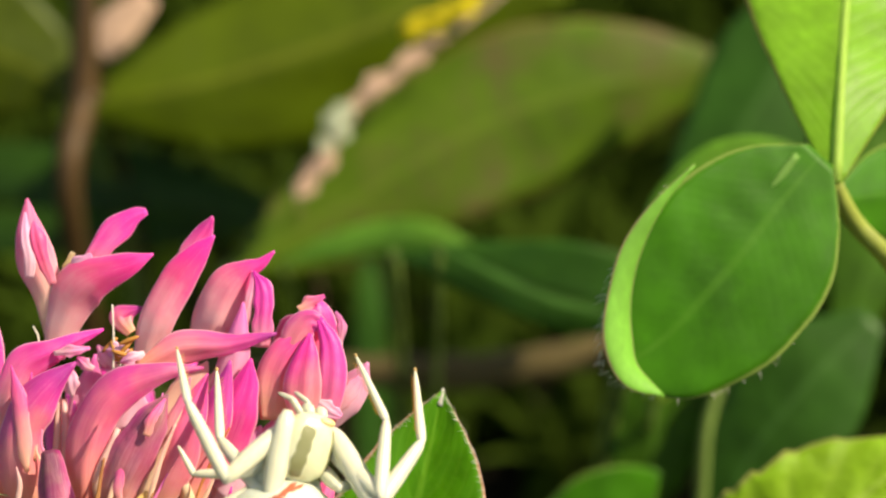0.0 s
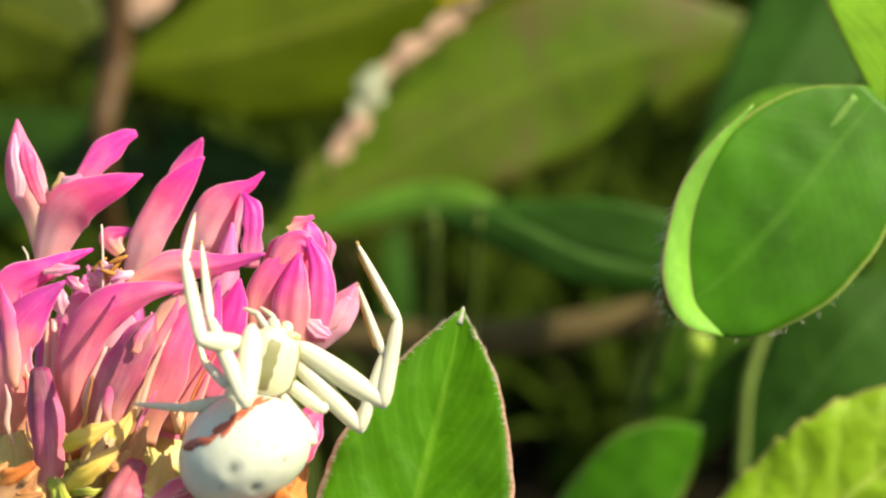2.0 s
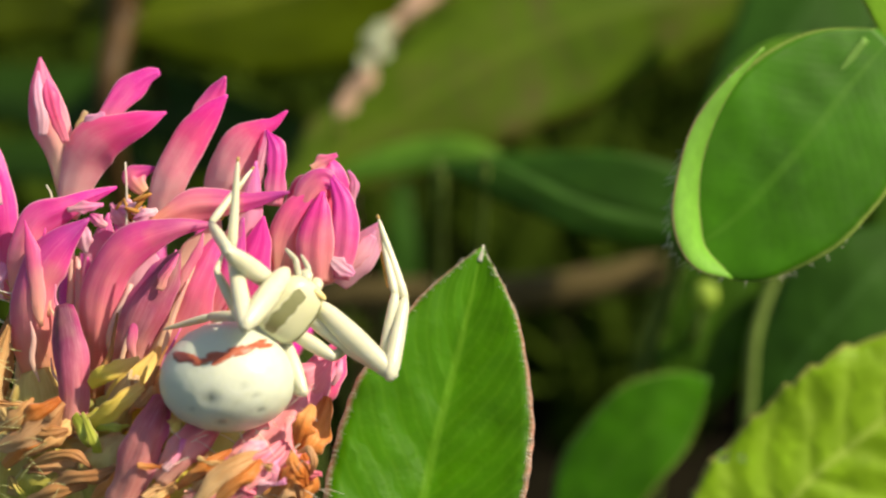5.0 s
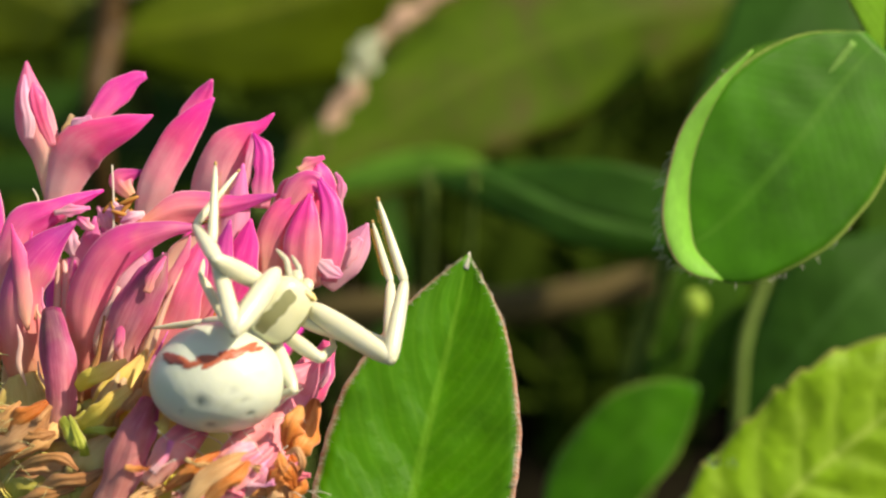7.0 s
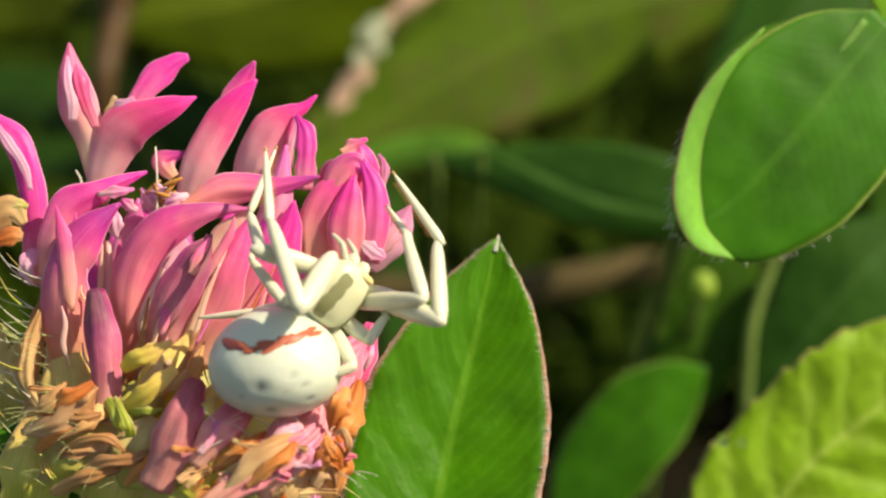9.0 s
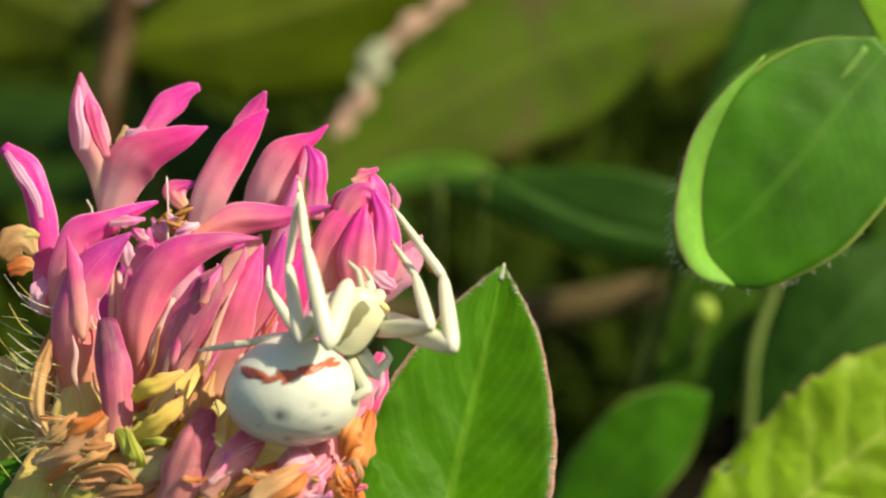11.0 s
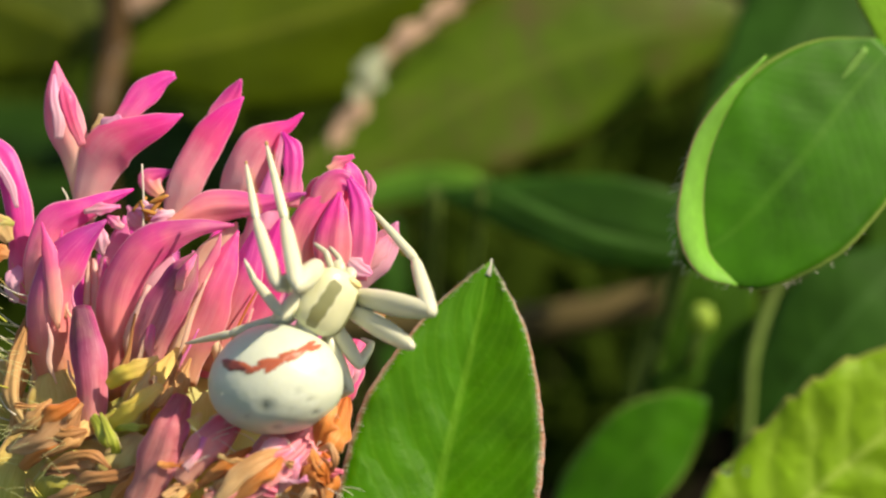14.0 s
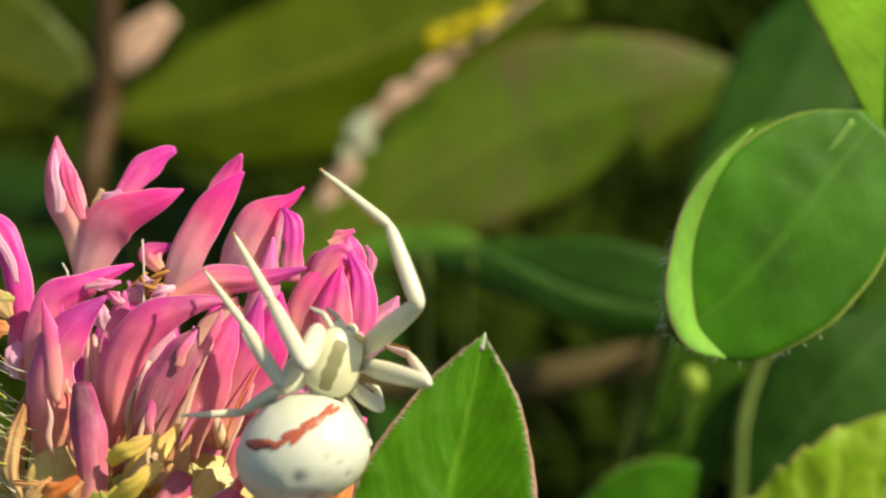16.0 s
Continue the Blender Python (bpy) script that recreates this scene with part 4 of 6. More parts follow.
        c = Vector((-17.74, 9.98, 66.20)) + Vector((x * 0.0226, -y * 0.0226, rnd.uniform(0, 1.6)))
        d = Vector((rnd.uniform(-1, 1), rnd.uniform(-0.6, 0.5), rnd.uniform(-0.7, 0.0))).normalized() * rnd.uniform(0.7, 1.8)
        part("hair", tube(HEAD, [c, c + d * 0.5 + Vector((0, 0.08, 0)), c + d], [0.022, 0.018, 0.008], n=4, sides=4), HAIR, fl)
    # pale crumpled petals and amber anthers in the middle
    for k in range(9):
        c = Vector((-13.06, 1.61, 71.55)) + Vector((rnd.uniform(-1.0, 2.2), rnd.uniform(-1.0, 0.7), rnd.uniform(-0.3, 0.9)))
        d = Vector((rnd.uniform(-1, 1), rnd.uniform(-0.3, 1), 0)).normalized() * rnd.uniform(0.4, 0.8)
        part("floret", blade(HEAD, [c - d, c + Vector((0, 0, -0.2)), c + d], [0.2, rnd.uniform(0.5, 0.9), 0.15], arc=1.2, ripple=0.2, rough=0.12, pleat=0.15, nick=0.6, thick=0.05, n=14, m=10, seed=k + 700), WHITE if k % 3 else PALE, fl, "crumpled pale pink petal")
    for k in range(7):
        c = Vector((-11.89, 2.19, 71.86)) + Vector((rnd.uniform(-0.7, 0.7), rnd.uniform(-0.5, 0.5), rnd.uniform(-0.3, 0.3)))
        d = Vector((rnd.uniform(-0.4, 1), rnd.uniform(-0.3, 1), 0)).normalized() * 0.45
        part("anther", tube(HEAD, [c - d, c, c + d], [0.05, 0.11, 0.06], n=6, sides=6), AMBER, fl, "amber anther")
    # pale tubes between the florets
    for x in (([(-14.10, -6.36, 71.86), (-14.10, -2.91, 71.61), (-14.20, 0.02, 71.74)]), ([(-14.76, -6.38, 72.11), (-14.56, -2.92, 71.74), (-14.47, 0.27, 71.86)]), ([(-17.09, -5.97, 73.10), (-16.72, -2.95, 72.60), (-16.45, -0.72, 72.48)]),
              ([(-12.34, -4.87, 71.61), (-12.62, -3.36, 70.74), (-11.68, -1.18, 70.62)]), ([(-11.05, -4.85, 71.24), (-9.53, -1.43, 70.74), (-8.82, -0.22, 70.87)]), ([(-8.69, -4.89, 71.86), (-9.14, -2.91, 71.49), (-8.42, -1.44, 71.61)])):
        part("floret_tube", tube(HEAD, x, [0.30, 0.20, 0.12], n=10), TUBE, fl, "cream floret tube")
    for k in range(26):
        x, y = rnd.uniform(95, 470), rnd.uniform(440, 720)
        w = rnd.uniform(70.3, 71.6)
        c = Vector(((x - 784) * w / 2926, (441 - y) * w / 2926, w))
        a = 1.75 - (x - 120) / 350 * 0.75 + rnd.uniform(-0.22, 0.22)
        d = Vector((math.cos(a), math.sin(a), 0.0)) * rnd.uniform(0.9, 2.4)
        mat = rnd.choice((SALMON, TUBE, TUBE, RUST, SALMON, PALE))
        wd = rnd.uniform(0.3, 0.7) * (1.0 if mat is SALMON else 0.4 if mat is TUBE else 0.32)
        part("floret", blade(HEAD, [c - d, c - d * 0.3 + Vector((rnd.uniform(-0.2, 0.2), 0, -0.1)), c + d * 0.4 + Vector((rnd.uniform(-0.2, 0.2), 0, -0.1)), c + d], [wd * 0.3, wd, wd * 0.9, 0.06], arc=1.3, ripple=0.08, rough=0.15, nick=0.5, n=16, m=8, thick=0.04, seed=k + 820), mat, fl, "thin sliver of a floret")
    # paler florets deeper in the head
    for k in range(34):
        x, y = rnd.uniform(230, 600), rnd.uniform(450, 720)
        w = rnd.uniform(72.5, 73.3)
        c = Vector(((x - 784) * w / 2926, (441 - y) * w / 2926, w))
        a = 1.75 - (x - 120) / 350 * 0.7 + rnd.uniform(-0.15, 0.15)
        d = Vector((math.cos(a), math.sin(a), 0.0)) * rnd.uniform(1.6, 2.6)
        wd = rnd.uniform(1.2, 2.0)
        part("floret", blade(HEAD, [c - d, c - d * 0.3, c + d * 0.4, c + d], [wd * 0.6, wd, wd * 0.9, 0.1], arc=0.5, fold=0.15, ripple=0.06, rough=0.12, nick=0.3, n=16, m=10, thick=0.04, seed=k + 1500), rnd.choice((SALMON, PALE, WHITE, TUBE)), fl)
    # stamens
    for x in (([(-12.13, 0.52, 71.86), (-12.07, 2.48, 71.80), (-12.13, 4.08, 71.86)]), ([(-12.28, 0.52, 71.98), (-11.89, 1.25, 71.86), (-11.44, 2.36, 71.86)]), ([(-15.84, 1.02, 73.10), (-15.54, 2.51, 72.85), (-15.79, 3.14, 72.85)])):
        part("stamen", tube(HEAD, x, [0.06, 0.05, 0.04], n=6, sides=5), HAIR, fl)
    # sepals: hairy green awns at the side
    rnd = random.Random(3)
    for k in range(40):
        y0 = rnd.uniform(500, 860)
        a = Vector((-16.84, -6.47, 73.10)) + Vector((rnd.uniform(-1.2, 1.0), (700 - y0) * 0.0246, rnd.uniform(-2.5, 1.0)))
        d = Vector((-1.0, rnd.uniform(-0.1, 0.9), rnd.uniform(-0.9, 0.5))).normalized()
        l = rnd.uniform(1.3, 2.7)
        bend = Vector((0, rnd.uniform(0.1, 0.7), 0))
        part("awn", tube(HEAD, [a, a + d * l * 0.5, a + d * l + bend], [0.045, 0.03, 0.01], n=6, sides=5), (HAIR, GREEN_HAIR, GREEN_CALYX)[k % 3], fl)
    for k in range(22):
        a = Vector((-5.47, -9.99, 71.49)) + Vector((rnd.uniform(-2.4, 1.2), rnd.uniform(-0.8, 2.4), rnd.uniform(-1.4, 0.6)))
        d = Vector((rnd.uniform(-0.3, 1.0), rnd.uniform(-0.6, 0.4), rnd.uniform(-0.7, 0.2))).normalized()
        l = rnd.uniform(0.8, 2.0)
        part("awn", tube(HEAD, [a, a + d * l * 0.5 + Vector((0, 0.1, 0)), a + d * l], [0.045, 0.03, 0.012], n=5, sides=4), CREAM, fl)
    for seed, rim, way, l in ((61, [(-18.10, -1.92, 71.20), (-16.94, -4.31, 70.40), (-15.99, -6.14, 69.40), (-15.33, -7.95, 68.60)], (-1.0, 0.5, -0.5), 1.7), (62, [(-17.23, -3.84, 70.60), (-15.70, -6.13, 69.20), (-14.54, -7.90, 68.20), (-13.72, -9.68, 67.60)], (-0.9, 0.2, -0.7), 1.5),
                              (63, [(-17.27, -6.66, 69.80), (-15.80, -7.95, 68.60), (-14.73, -9.04, 68.00), (-12.72, -10.08, 67.20)], (-0.8, -0.1, -0.7), 1.3), (64, [(-18.54, -4.83, 71.00), (-17.61, -6.69, 70.20), (-16.98, -8.54, 69.60), (-16.37, -10.35, 69.00)], (-1.0, 0.6, -0.4), 1.6)):
        part("calyx_hairs", fringe(HEAD, rim, way, l * 1.15, 9, seed, radius=0.013, lean=0.6), GREEN_HAIR, fl, "fine whitish calyx hairs")
    # the heart of the head and the florets round its back
    core = ball(1, seg=24, ring=16)
    for v in core.verts:
        q = v.co * 1000
        v.co = (SIDE * q.x * 6.2 + RISE * q.y * 5.4 + AWAY * q.z * 3.0) * 0.001 * (1 + 0.08 * noise.noise(q * 3))
    part("receptacle", core, GREEN_CALYX, fl, "yellow-green base of the flower head")
    cx = Vector((-12.55, -8.87, 74.34))
    for k in range(44):
        a = rnd.uniform(0.1, 2.9)
        out = rnd.uniform(0.25, 1.0)
        d = Vector((math.cos(a) * out, math.sin(a) * out * 0.9 + 0.15, rnd.uniform(0.35, 1.1))).normalized()
        l = rnd.uniform(9.0, 11.5)
        if (d * l).x < -6.0 and (d * l).y < 6.5:
            continue
        p0 = cx + d * 4
        p1 = cx + d * (l * 0.7)
        p2 = cx + d * l + Vector((0, 0.9, 0))
        part("floret", blade(HEAD, [p0, p1, p2], [0.9, 2.0, 0.4], arc=1.8, face=(0.3, 0.2, -1), seed=k + 300, n=10, m=6), rnd.choice((PINK, SALMON, VIOLET, MAGENTA)), fl)
    # bracts under the head and the stem
    stem_top = at(*(-12.66, -14.58, 74.96))
    part("stem", tube(HEAD, [HEAD, stem_top, Vector((HEAD.x + 0.004, HEAD.y + 0.006, 0.05)), Vector((HEAD.x + 0.006, HEAD.y + 0.008, -0.004))], [1.2, 0.95, 1.0, 1.2], world=True, n=24), STALK, fl, "green hairy flower stem")
    part("bract", blade(HEAD, [(-12.19, -13.08, 73.72), (-14.90, -11.32, 72.17), (-17.22, -9.76, 71.55), (-20.24, -8.82, 71.86)], [2.0, 5.0, 5.0, 0.6], arc=0.6, fold=0.1), CLOVER, fl, "green bract under the flower head")
    for x in (-1, 1):
        part("bract", blade(HEAD, [(-12.60, -14.26, 74.65), tuple(Vector((-12.45, -13.08, 73.72)) + Vector((x * 4, 0, 0))), tuple(Vector((-12.39, -11.52, 73.41)) + Vector((x * 8.0, 0, 0)))], [2, 6, 0.5], arc=0.7, fold=0.1), CLOVER, fl)
    return fl


# ---- leaves ----
th_rims = {}


def leaf(name, label, points, widths, material, category="leaf", stalk=0.6, back=25.0, stalk_material=None, side=0.0, group="", hairs=None, **k):
    base = at(*points[0])
    th = thing(name, base, label, category, group)
    k.setdefault("rough", 0.03)
    k.setdefault("n", 28)
    k.setdefault("m", 12)
    part("blade", blade(base, points, widths, **k), material, th)
    th_rims[th.name] = (list(RIM[0]), list(RIM[1]))
    if stalk:
        to_ground(base, base, stalk, th, back, stalk_material, side)
    return th


def build_clover_leaves():
    # the pointed leaf close beside the flower
    mid = leaf("clover_leaflet", "pointed oval green clover leaflet with reddish hairy rim", [(-0.34, -16.48, 71.00), (0.40, -12.08, 72.30), (1.30, -8.00, 73.40), (2.43, -3.77, 74.00), (3.36, 0.23, 74.40)],
               [3.03, 7.21, 8.73, 8.52, 6.98, 4.50, 0.15], CLOVER_MID, "leaf", group="clover leaflets", fold=-0.24, ripple=0.05, teeth=0.02, thick=0.12, n=40, stalk=0.5, back=12)
    base = at(*(-0.34, -16.48, 71.00))
    for rim, way in zip(th_rims[mid.name], ((-0.8, 0.6, -0.2), (1, 0.3, -0.2))):
        part("hair_fringe", fringe(base, rim[8:], way, 0.35, 420, 4, radius=0.009, lean=0.7), HAIR, mid, "fine pale rim hairs")
    part("leaf_tip", tube(base, [(3.25, -0.38, 74.40), (3.39, 0.02, 74.40), (3.42, 0.38, 74.40)], [0.22, 0.13, 0.03], n=6), HAIR, mid, "pale pointed leaf tip")
    # the three-part leaf
    trio = at(*(24.28, 8.36, 80.50))
    cl = thing("clover_leaf", trio, "fresh green three-part clover leaf with rims coloured as sunlit", "leaf", "clover leaves")
    part("leaflet", blade(trio, [(23.17, 10.32, 79.20), (21.12, 8.09, 78.60), (19.23, 5.78, 78.10), (17.27, 3.64, 77.80), (15.26, 1.63, 77.70), (12.90, 0.04, 77.70)], [1.60, 5.46, 7.73, 8.93, 9.01, 8.66, 7.46, 5.33, 0.53], n=40, m=16, rough=0.02, fold=-0.05, ripple=0.015), CLOVER, cl)
    part("curled_rim", blade(trio, [(16.77, 9.79, 77.20), (15.01, 7.89, 76.90), (13.80, 5.89, 76.70), (13.24, 3.85, 76.60), (13.13, 1.76, 76.50), (13.62, 0.13, 76.60), (15.19, -0.99, 77.00)], [0.10, 0.63, 1.21, 1.52, 1.99, 1.57, 0.13], n=36, m=6, arc=0.7, face=(0.75, 0.3, -0.9), thick=0.08, rough=0.05, ripple=0.0), SUNLIT_RIM, cl, "upturned leaf rim with sunlight in its colour")
    part("leaflet", blade(trio, [(23.95, 9.10, 79.40), (24.62, 13.91, 81.00), (25.75, 18.76, 84.00), (27.32, 24.52, 88.00), (30.37, 30.42, 97.60)], [0.66, 5.95, 10.48, 10.53, 2.00], n=40, m=16, rough=0.02, fold=0.15, ripple=0.0), CLOVER_SUNLIT, cl, "bright leaflet with sunlight in its colour")
    part("midrib", tube(trio, [(23.93, 9.02, 79.35), (24.64, 13.90, 80.95), (25.76, 18.75, 83.95), (27.32, 24.52, 88.00)], [0.30, 0.23, 0.18, 0.08]), MIDRIB, cl, "pale raised midrib")
    part("leaflet", blade(trio, [(24.84, 8.29, 81.50), (27.08, 8.60, 83.00), (29.33, 8.89, 84.50), (31.34, 9.13, 86.00)], [1.40, 4.26, 4.79, 0.88], n=30, m=12, fold=0.2, rough=0.02, ripple=0.0), CLOVER, cl)
    part("stipule", blade(trio, [(20.40, 8.37, 78.55), (21.16, 9.32, 78.65), (22.01, 10.35, 78.85)], [0.08, 0.40, 0.34], arc=0.5, n=8, m=4, thick=0.03, face=(0.6, 0.4, -0.8)), STIPULE, cl, "thin light green stipule")
    part("petiole", tube(trio, [at(*(24.06, 8.96, 80.00)), at(*(25.29, 7.12, 81.00)), at(*(28.10, 4.60, 83.00)), at(*(37.15, -1.85, 99.20)), Vector((trio.x + 0.012, trio.y + 0.03, -0.004))], [0.40, 0.48, 0.51, 0.56, 0.66], n=30, world=True), PETIOLE, cl, "yellow-green leaf stalk")
    part("hair_fringe", fringe(trio, [(12.85, 4.90, 76.80), (12.40, 2.81, 76.70), (12.28, 1.37, 76.70), (12.80, -0.08, 76.80), (15.14, -1.03, 77.20)], (-0.8, -0.5, -0.2), 0.6, 46, 8, radius=0.02, lean=0.7), HAIR, cl, "fine pale rim hairs")
    part("hair_fringe", fringe(trio, [(15.75, 8.89, 77.00), (14.14, 6.79, 77.00), (12.85, 4.90, 76.80)], (-0.9, 0.3, -0.2), 0.35, 26, 9, radius=0.018, lean=0.7), HAIR, cl, "fine pale rim hairs")
    part("hair_fringe", fringe(trio, [(15.83, -1.16, 77.40), (17.99, -0.77, 77.60), (20.18, 0.26, 77.80), (21.85, 1.83, 78.00)], (0.3, -0.9, -0.2), 0.3, 16, 10, radius=0.014, lean=0.6), HAIR, cl, "fine pale rim hairs")


def build_far_leaves():
    leaf("willow_leaf", "broad olive green leaf with brown blotches and toothed rim", [(-13.22, 5.29, 150.40), (-5.04, 9.79, 152.00), (9.27, 18.28, 153.60), (22.88, 22.76, 155.20), (35.15, 24.38, 156.80)],
         [1.04, 9.61, 15.33, 12.21, 0.52], OLIVE_LEAF, stalk=0.9, back=30, fold=0.1, teeth=0.05, ripple=0.04, group="broad leaves", tooth_count=18)
    leaf("willow_leaf", "long golden green leaf folded along its midrib", [(-29.95, 21.89, 166.40), (-15.97, 24.98, 168.00), (-0.97, 30.19, 169.60), (17.55, 39.11, 171.20)],
         [1.15, 15.50, 17.80, 11.48], GOLD_BRIGHT, stalk=0.9, back=25, fold=0.35, group="broad leaves")
    leaf("willow_leaf", "golden green leaf beside the brown stem", [(-30.50, 22.76, 166.40), (-34.59, 25.49, 164.80), (-41.35, 28.20, 163.20), (-49.56, 30.02, 163.20)],
         [1.12, 11.16, 15.06, 2.23], GOLD_LEAF, stalk=0.8, back=25, fold=0.2, group="broad leaves")
    # face turned off the sun, standing in for shade cast on the leaf
    leaf("meadow_leaf", "dark green lance-shaped leaf", [(1.96, 6.16, 124.80), (8.70, 4.93, 123.20), (15.71, 3.52, 121.60), (27.42, 1.37, 121.60)], [0.33, 4.57, 6.65, 4.16], DARK_LEAF, stalk=0.5, back=40, fold=0.12, face=(-0.3, -0.1, -1), group="meadow leaves")
    leaf("grass_leaf", "narrow green grass leaf", [(5.28, 6.73, 121.00), (8.55, 4.95, 120.50), (12.61, 3.00, 120.00), (16.30, 1.99, 120.00), (21.24, 1.12, 120.00)], [0.5, 0.9, 1.0, 0.9, 0.4], DARK_LEAF, stalk=0.3, back=30, fold=0.2, face=(0.1, 0.1, -1), group="grass leaves")
    leaf("meadow_leaf", "light green narrow leaf", [(-8.52, 5.86, 147.00), (-3.45, 7.30, 146.00), (1.07, 8.14, 145.00), (5.02, 7.98, 144.00), (8.95, 6.96, 144.00)], [0.5, 2.4, 3.0, 2.6, 0.4], PALE_BLADE, stalk=0.3, back=40, fold=0.2, group="meadow leaves")
    leaf("grass_leaf", "long dark green grass leaf", [(-58.43, 17.92, 179.20), (-40.45, 16.04, 179.20), (-25.36, 14.52, 179.20), (-6.66, 10.19, 180.80)], [3.67, 6.74, 7.35, 1.22], SHADE_BLADE, stalk=0.6, back=20, fold=0.2, group="grass leaves")
    leaf("grass_leaf", "long dark green grass leaf", [(-62.88, 9.78, 192.00), (-43.64, 10.01, 192.00), (-27.48, 10.32, 192.00), (-11.19, 11.28, 192.00)], [3.94, 5.25, 5.25, 1.31], SHADE_BLADE, stalk=0.6, back=20, fold=0.2, group="grass leaves")
    leaf("clover_leaflet", "light green leaflet behind the three-part leaf", [(17.84, 4.77, 100.00), (19.38, 7.78, 100.00), (21.50, 9.89, 100.00), (24.43, 11.17, 100.00), (27.54, 11.73, 100.00)], [1.6, 4.0, 4.6, 4.0, 0.8], PALE_BLADE, stalk=0.5, back=30, group="clover leaflets", fold=0.2, face=(-0.3, -0.12, -1))
    leaf("meadow_leaf", "mid-green broad leaf in shade", [(19.51, -13.49, 123.00), (20.73, -9.22, 122.00), (21.52, -5.44, 121.50), (22.30, -1.70, 121.00), (23.49, 1.61, 121.00)], [2.4, 6.2, 7.0, 6.4, 3.6], BACK_LEAF, stalk=0.6, back=30, fold=0.1, face=(-0.15, -0.1, -1), group="meadow leaves")
    # strong tilt replaces the shade that nothing here casts
    leaf("meadow_leaf", "dark green oval leaf with pale veins, tilted off the sun as if shaded", [(24.82, -13.41, 118.00), (27.19, -8.54, 117.50), (29.52, -5.32, 117.00), (32.37, -2.14, 117.00), (36.33, 1.46, 118.00)], [2.0, 7.4, 9.0, 8.4, 2.0], DARK_LEAF, stalk=0.6, back=30, fold=0.1, face=(-0.62, -0.3, -1), group="meadow leaves")
    shoot = thing("leaf_shoot", at(25.90, -0.47, 115.00), "curved light green leaf stalk among dark leaves", "stalk")
    part("stalk", tube(shoot.location.copy(), [at(*p) for p in [(25.90, -0.47, 115.00), (24.61, -3.42, 115.00), (23.71, -6.36, 115.00), (23.46, -9.95, 115.50), (23.38, -14.43, 116.50), (23.57, -20.44, 119.00)]] + [Vector((0.022, 0.07, -0.004))], [0.3, 0.42, 0.48, 0.5, 0.5, 0.5, 0.6], n=36, world=True), STALK, shoot)
    # face tilted from the sun to dim the leaflet as if shaded
    leaf("clover_leaflet", "smooth oval green leaflet", [(10.55, -19.47, 113.00), (12.84, -15.55, 112.40), (15.44, -12.34, 112.00), (17.92, -10.21, 112.00), (19.97, -8.78, 112.00)], [3.0, 5.6, 6.4, 6.4, 5.4, 3.4, 0.3], CLOVER, stalk=0.5, back=20, group="clover leaflets", fold=0.08, face=(-0.35, -0.2, -1))
    leaf("meadow_leaf", "dark green broad leaf standing behind the clover", [(24.03, 5.41, 140.80), (30.18, 14.53, 140.80), (35.78, 23.99, 142.40), (40.00, 33.25, 144.00)], [1.92, 9.14, 11.07, 2.89], DARK_LEAF, stalk=0.6, back=30, fold=0.15, face=(-0.4, -0.2, -1), group="meadow leaves")
    leaf("meadow_leaf", "mid-green broad leaf standing behind the clover", [(37.43, -1.78, 131.20), (40.01, 5.86, 131.20), (43.04, 12.75, 132.80), (47.63, 21.24, 134.40)], [1.79, 6.73, 8.52, 2.69], BACK_LEAF, stalk=0.6, back=30, fold=0.15, group="meadow leaves")
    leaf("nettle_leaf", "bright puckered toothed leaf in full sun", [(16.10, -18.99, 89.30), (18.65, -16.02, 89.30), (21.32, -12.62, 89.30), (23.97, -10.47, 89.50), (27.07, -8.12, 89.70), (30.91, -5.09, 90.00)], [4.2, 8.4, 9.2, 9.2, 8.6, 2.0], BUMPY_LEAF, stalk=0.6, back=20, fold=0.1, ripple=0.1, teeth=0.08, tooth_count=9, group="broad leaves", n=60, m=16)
    leaf("grass_leaf", "upright shaded green grass leaf", [(-1.50, -21.99, 195.20), (-1.88, -8.78, 195.20), (-2.01, 0.52, 195.20), (-2.22, 8.56, 196.80)], [3.34, 3.74, 3.34, 0.67], DARK_LEAF, stalk=0.5, back=10, group="grass leaves")
    leaf("grass_leaf", "upright green grass leaf", [(7.93, -12.72, 192.00), (13.50, 0.23, 192.00), (18.48, 9.38, 193.60), (22.85, 16.74, 195.20)], [2.62, 3.94, 3.94, 0.67], GRASS, stalk=0.5, back=10, group="grass leaves")


def build_bud():
    o = at(20.57, -3.39, 116.80)
    b = thing("flower_bud", o, "small round pale green bud on a thin stalk", "bud")
    part("bud", ball(1.00, (0, 0, 0), (1, 1, 1.15)), BUD, b)
    to_ground(o, o, 0.35, b, 20)


def build_dew():
    for u, v, w, r in ((16.70, -10.79, 88.00, 0.34), (17.73, -10.89, 88.00, 0.26)):
        o = at(u, v, w)
        d = thing("dew_drop", o, "clear dew drop on the puckered leaf", "dew drop", "dew drops")
        part("drop", ball(r, (0, 0, 0), (1, 1, 0.9)), DEW, d)


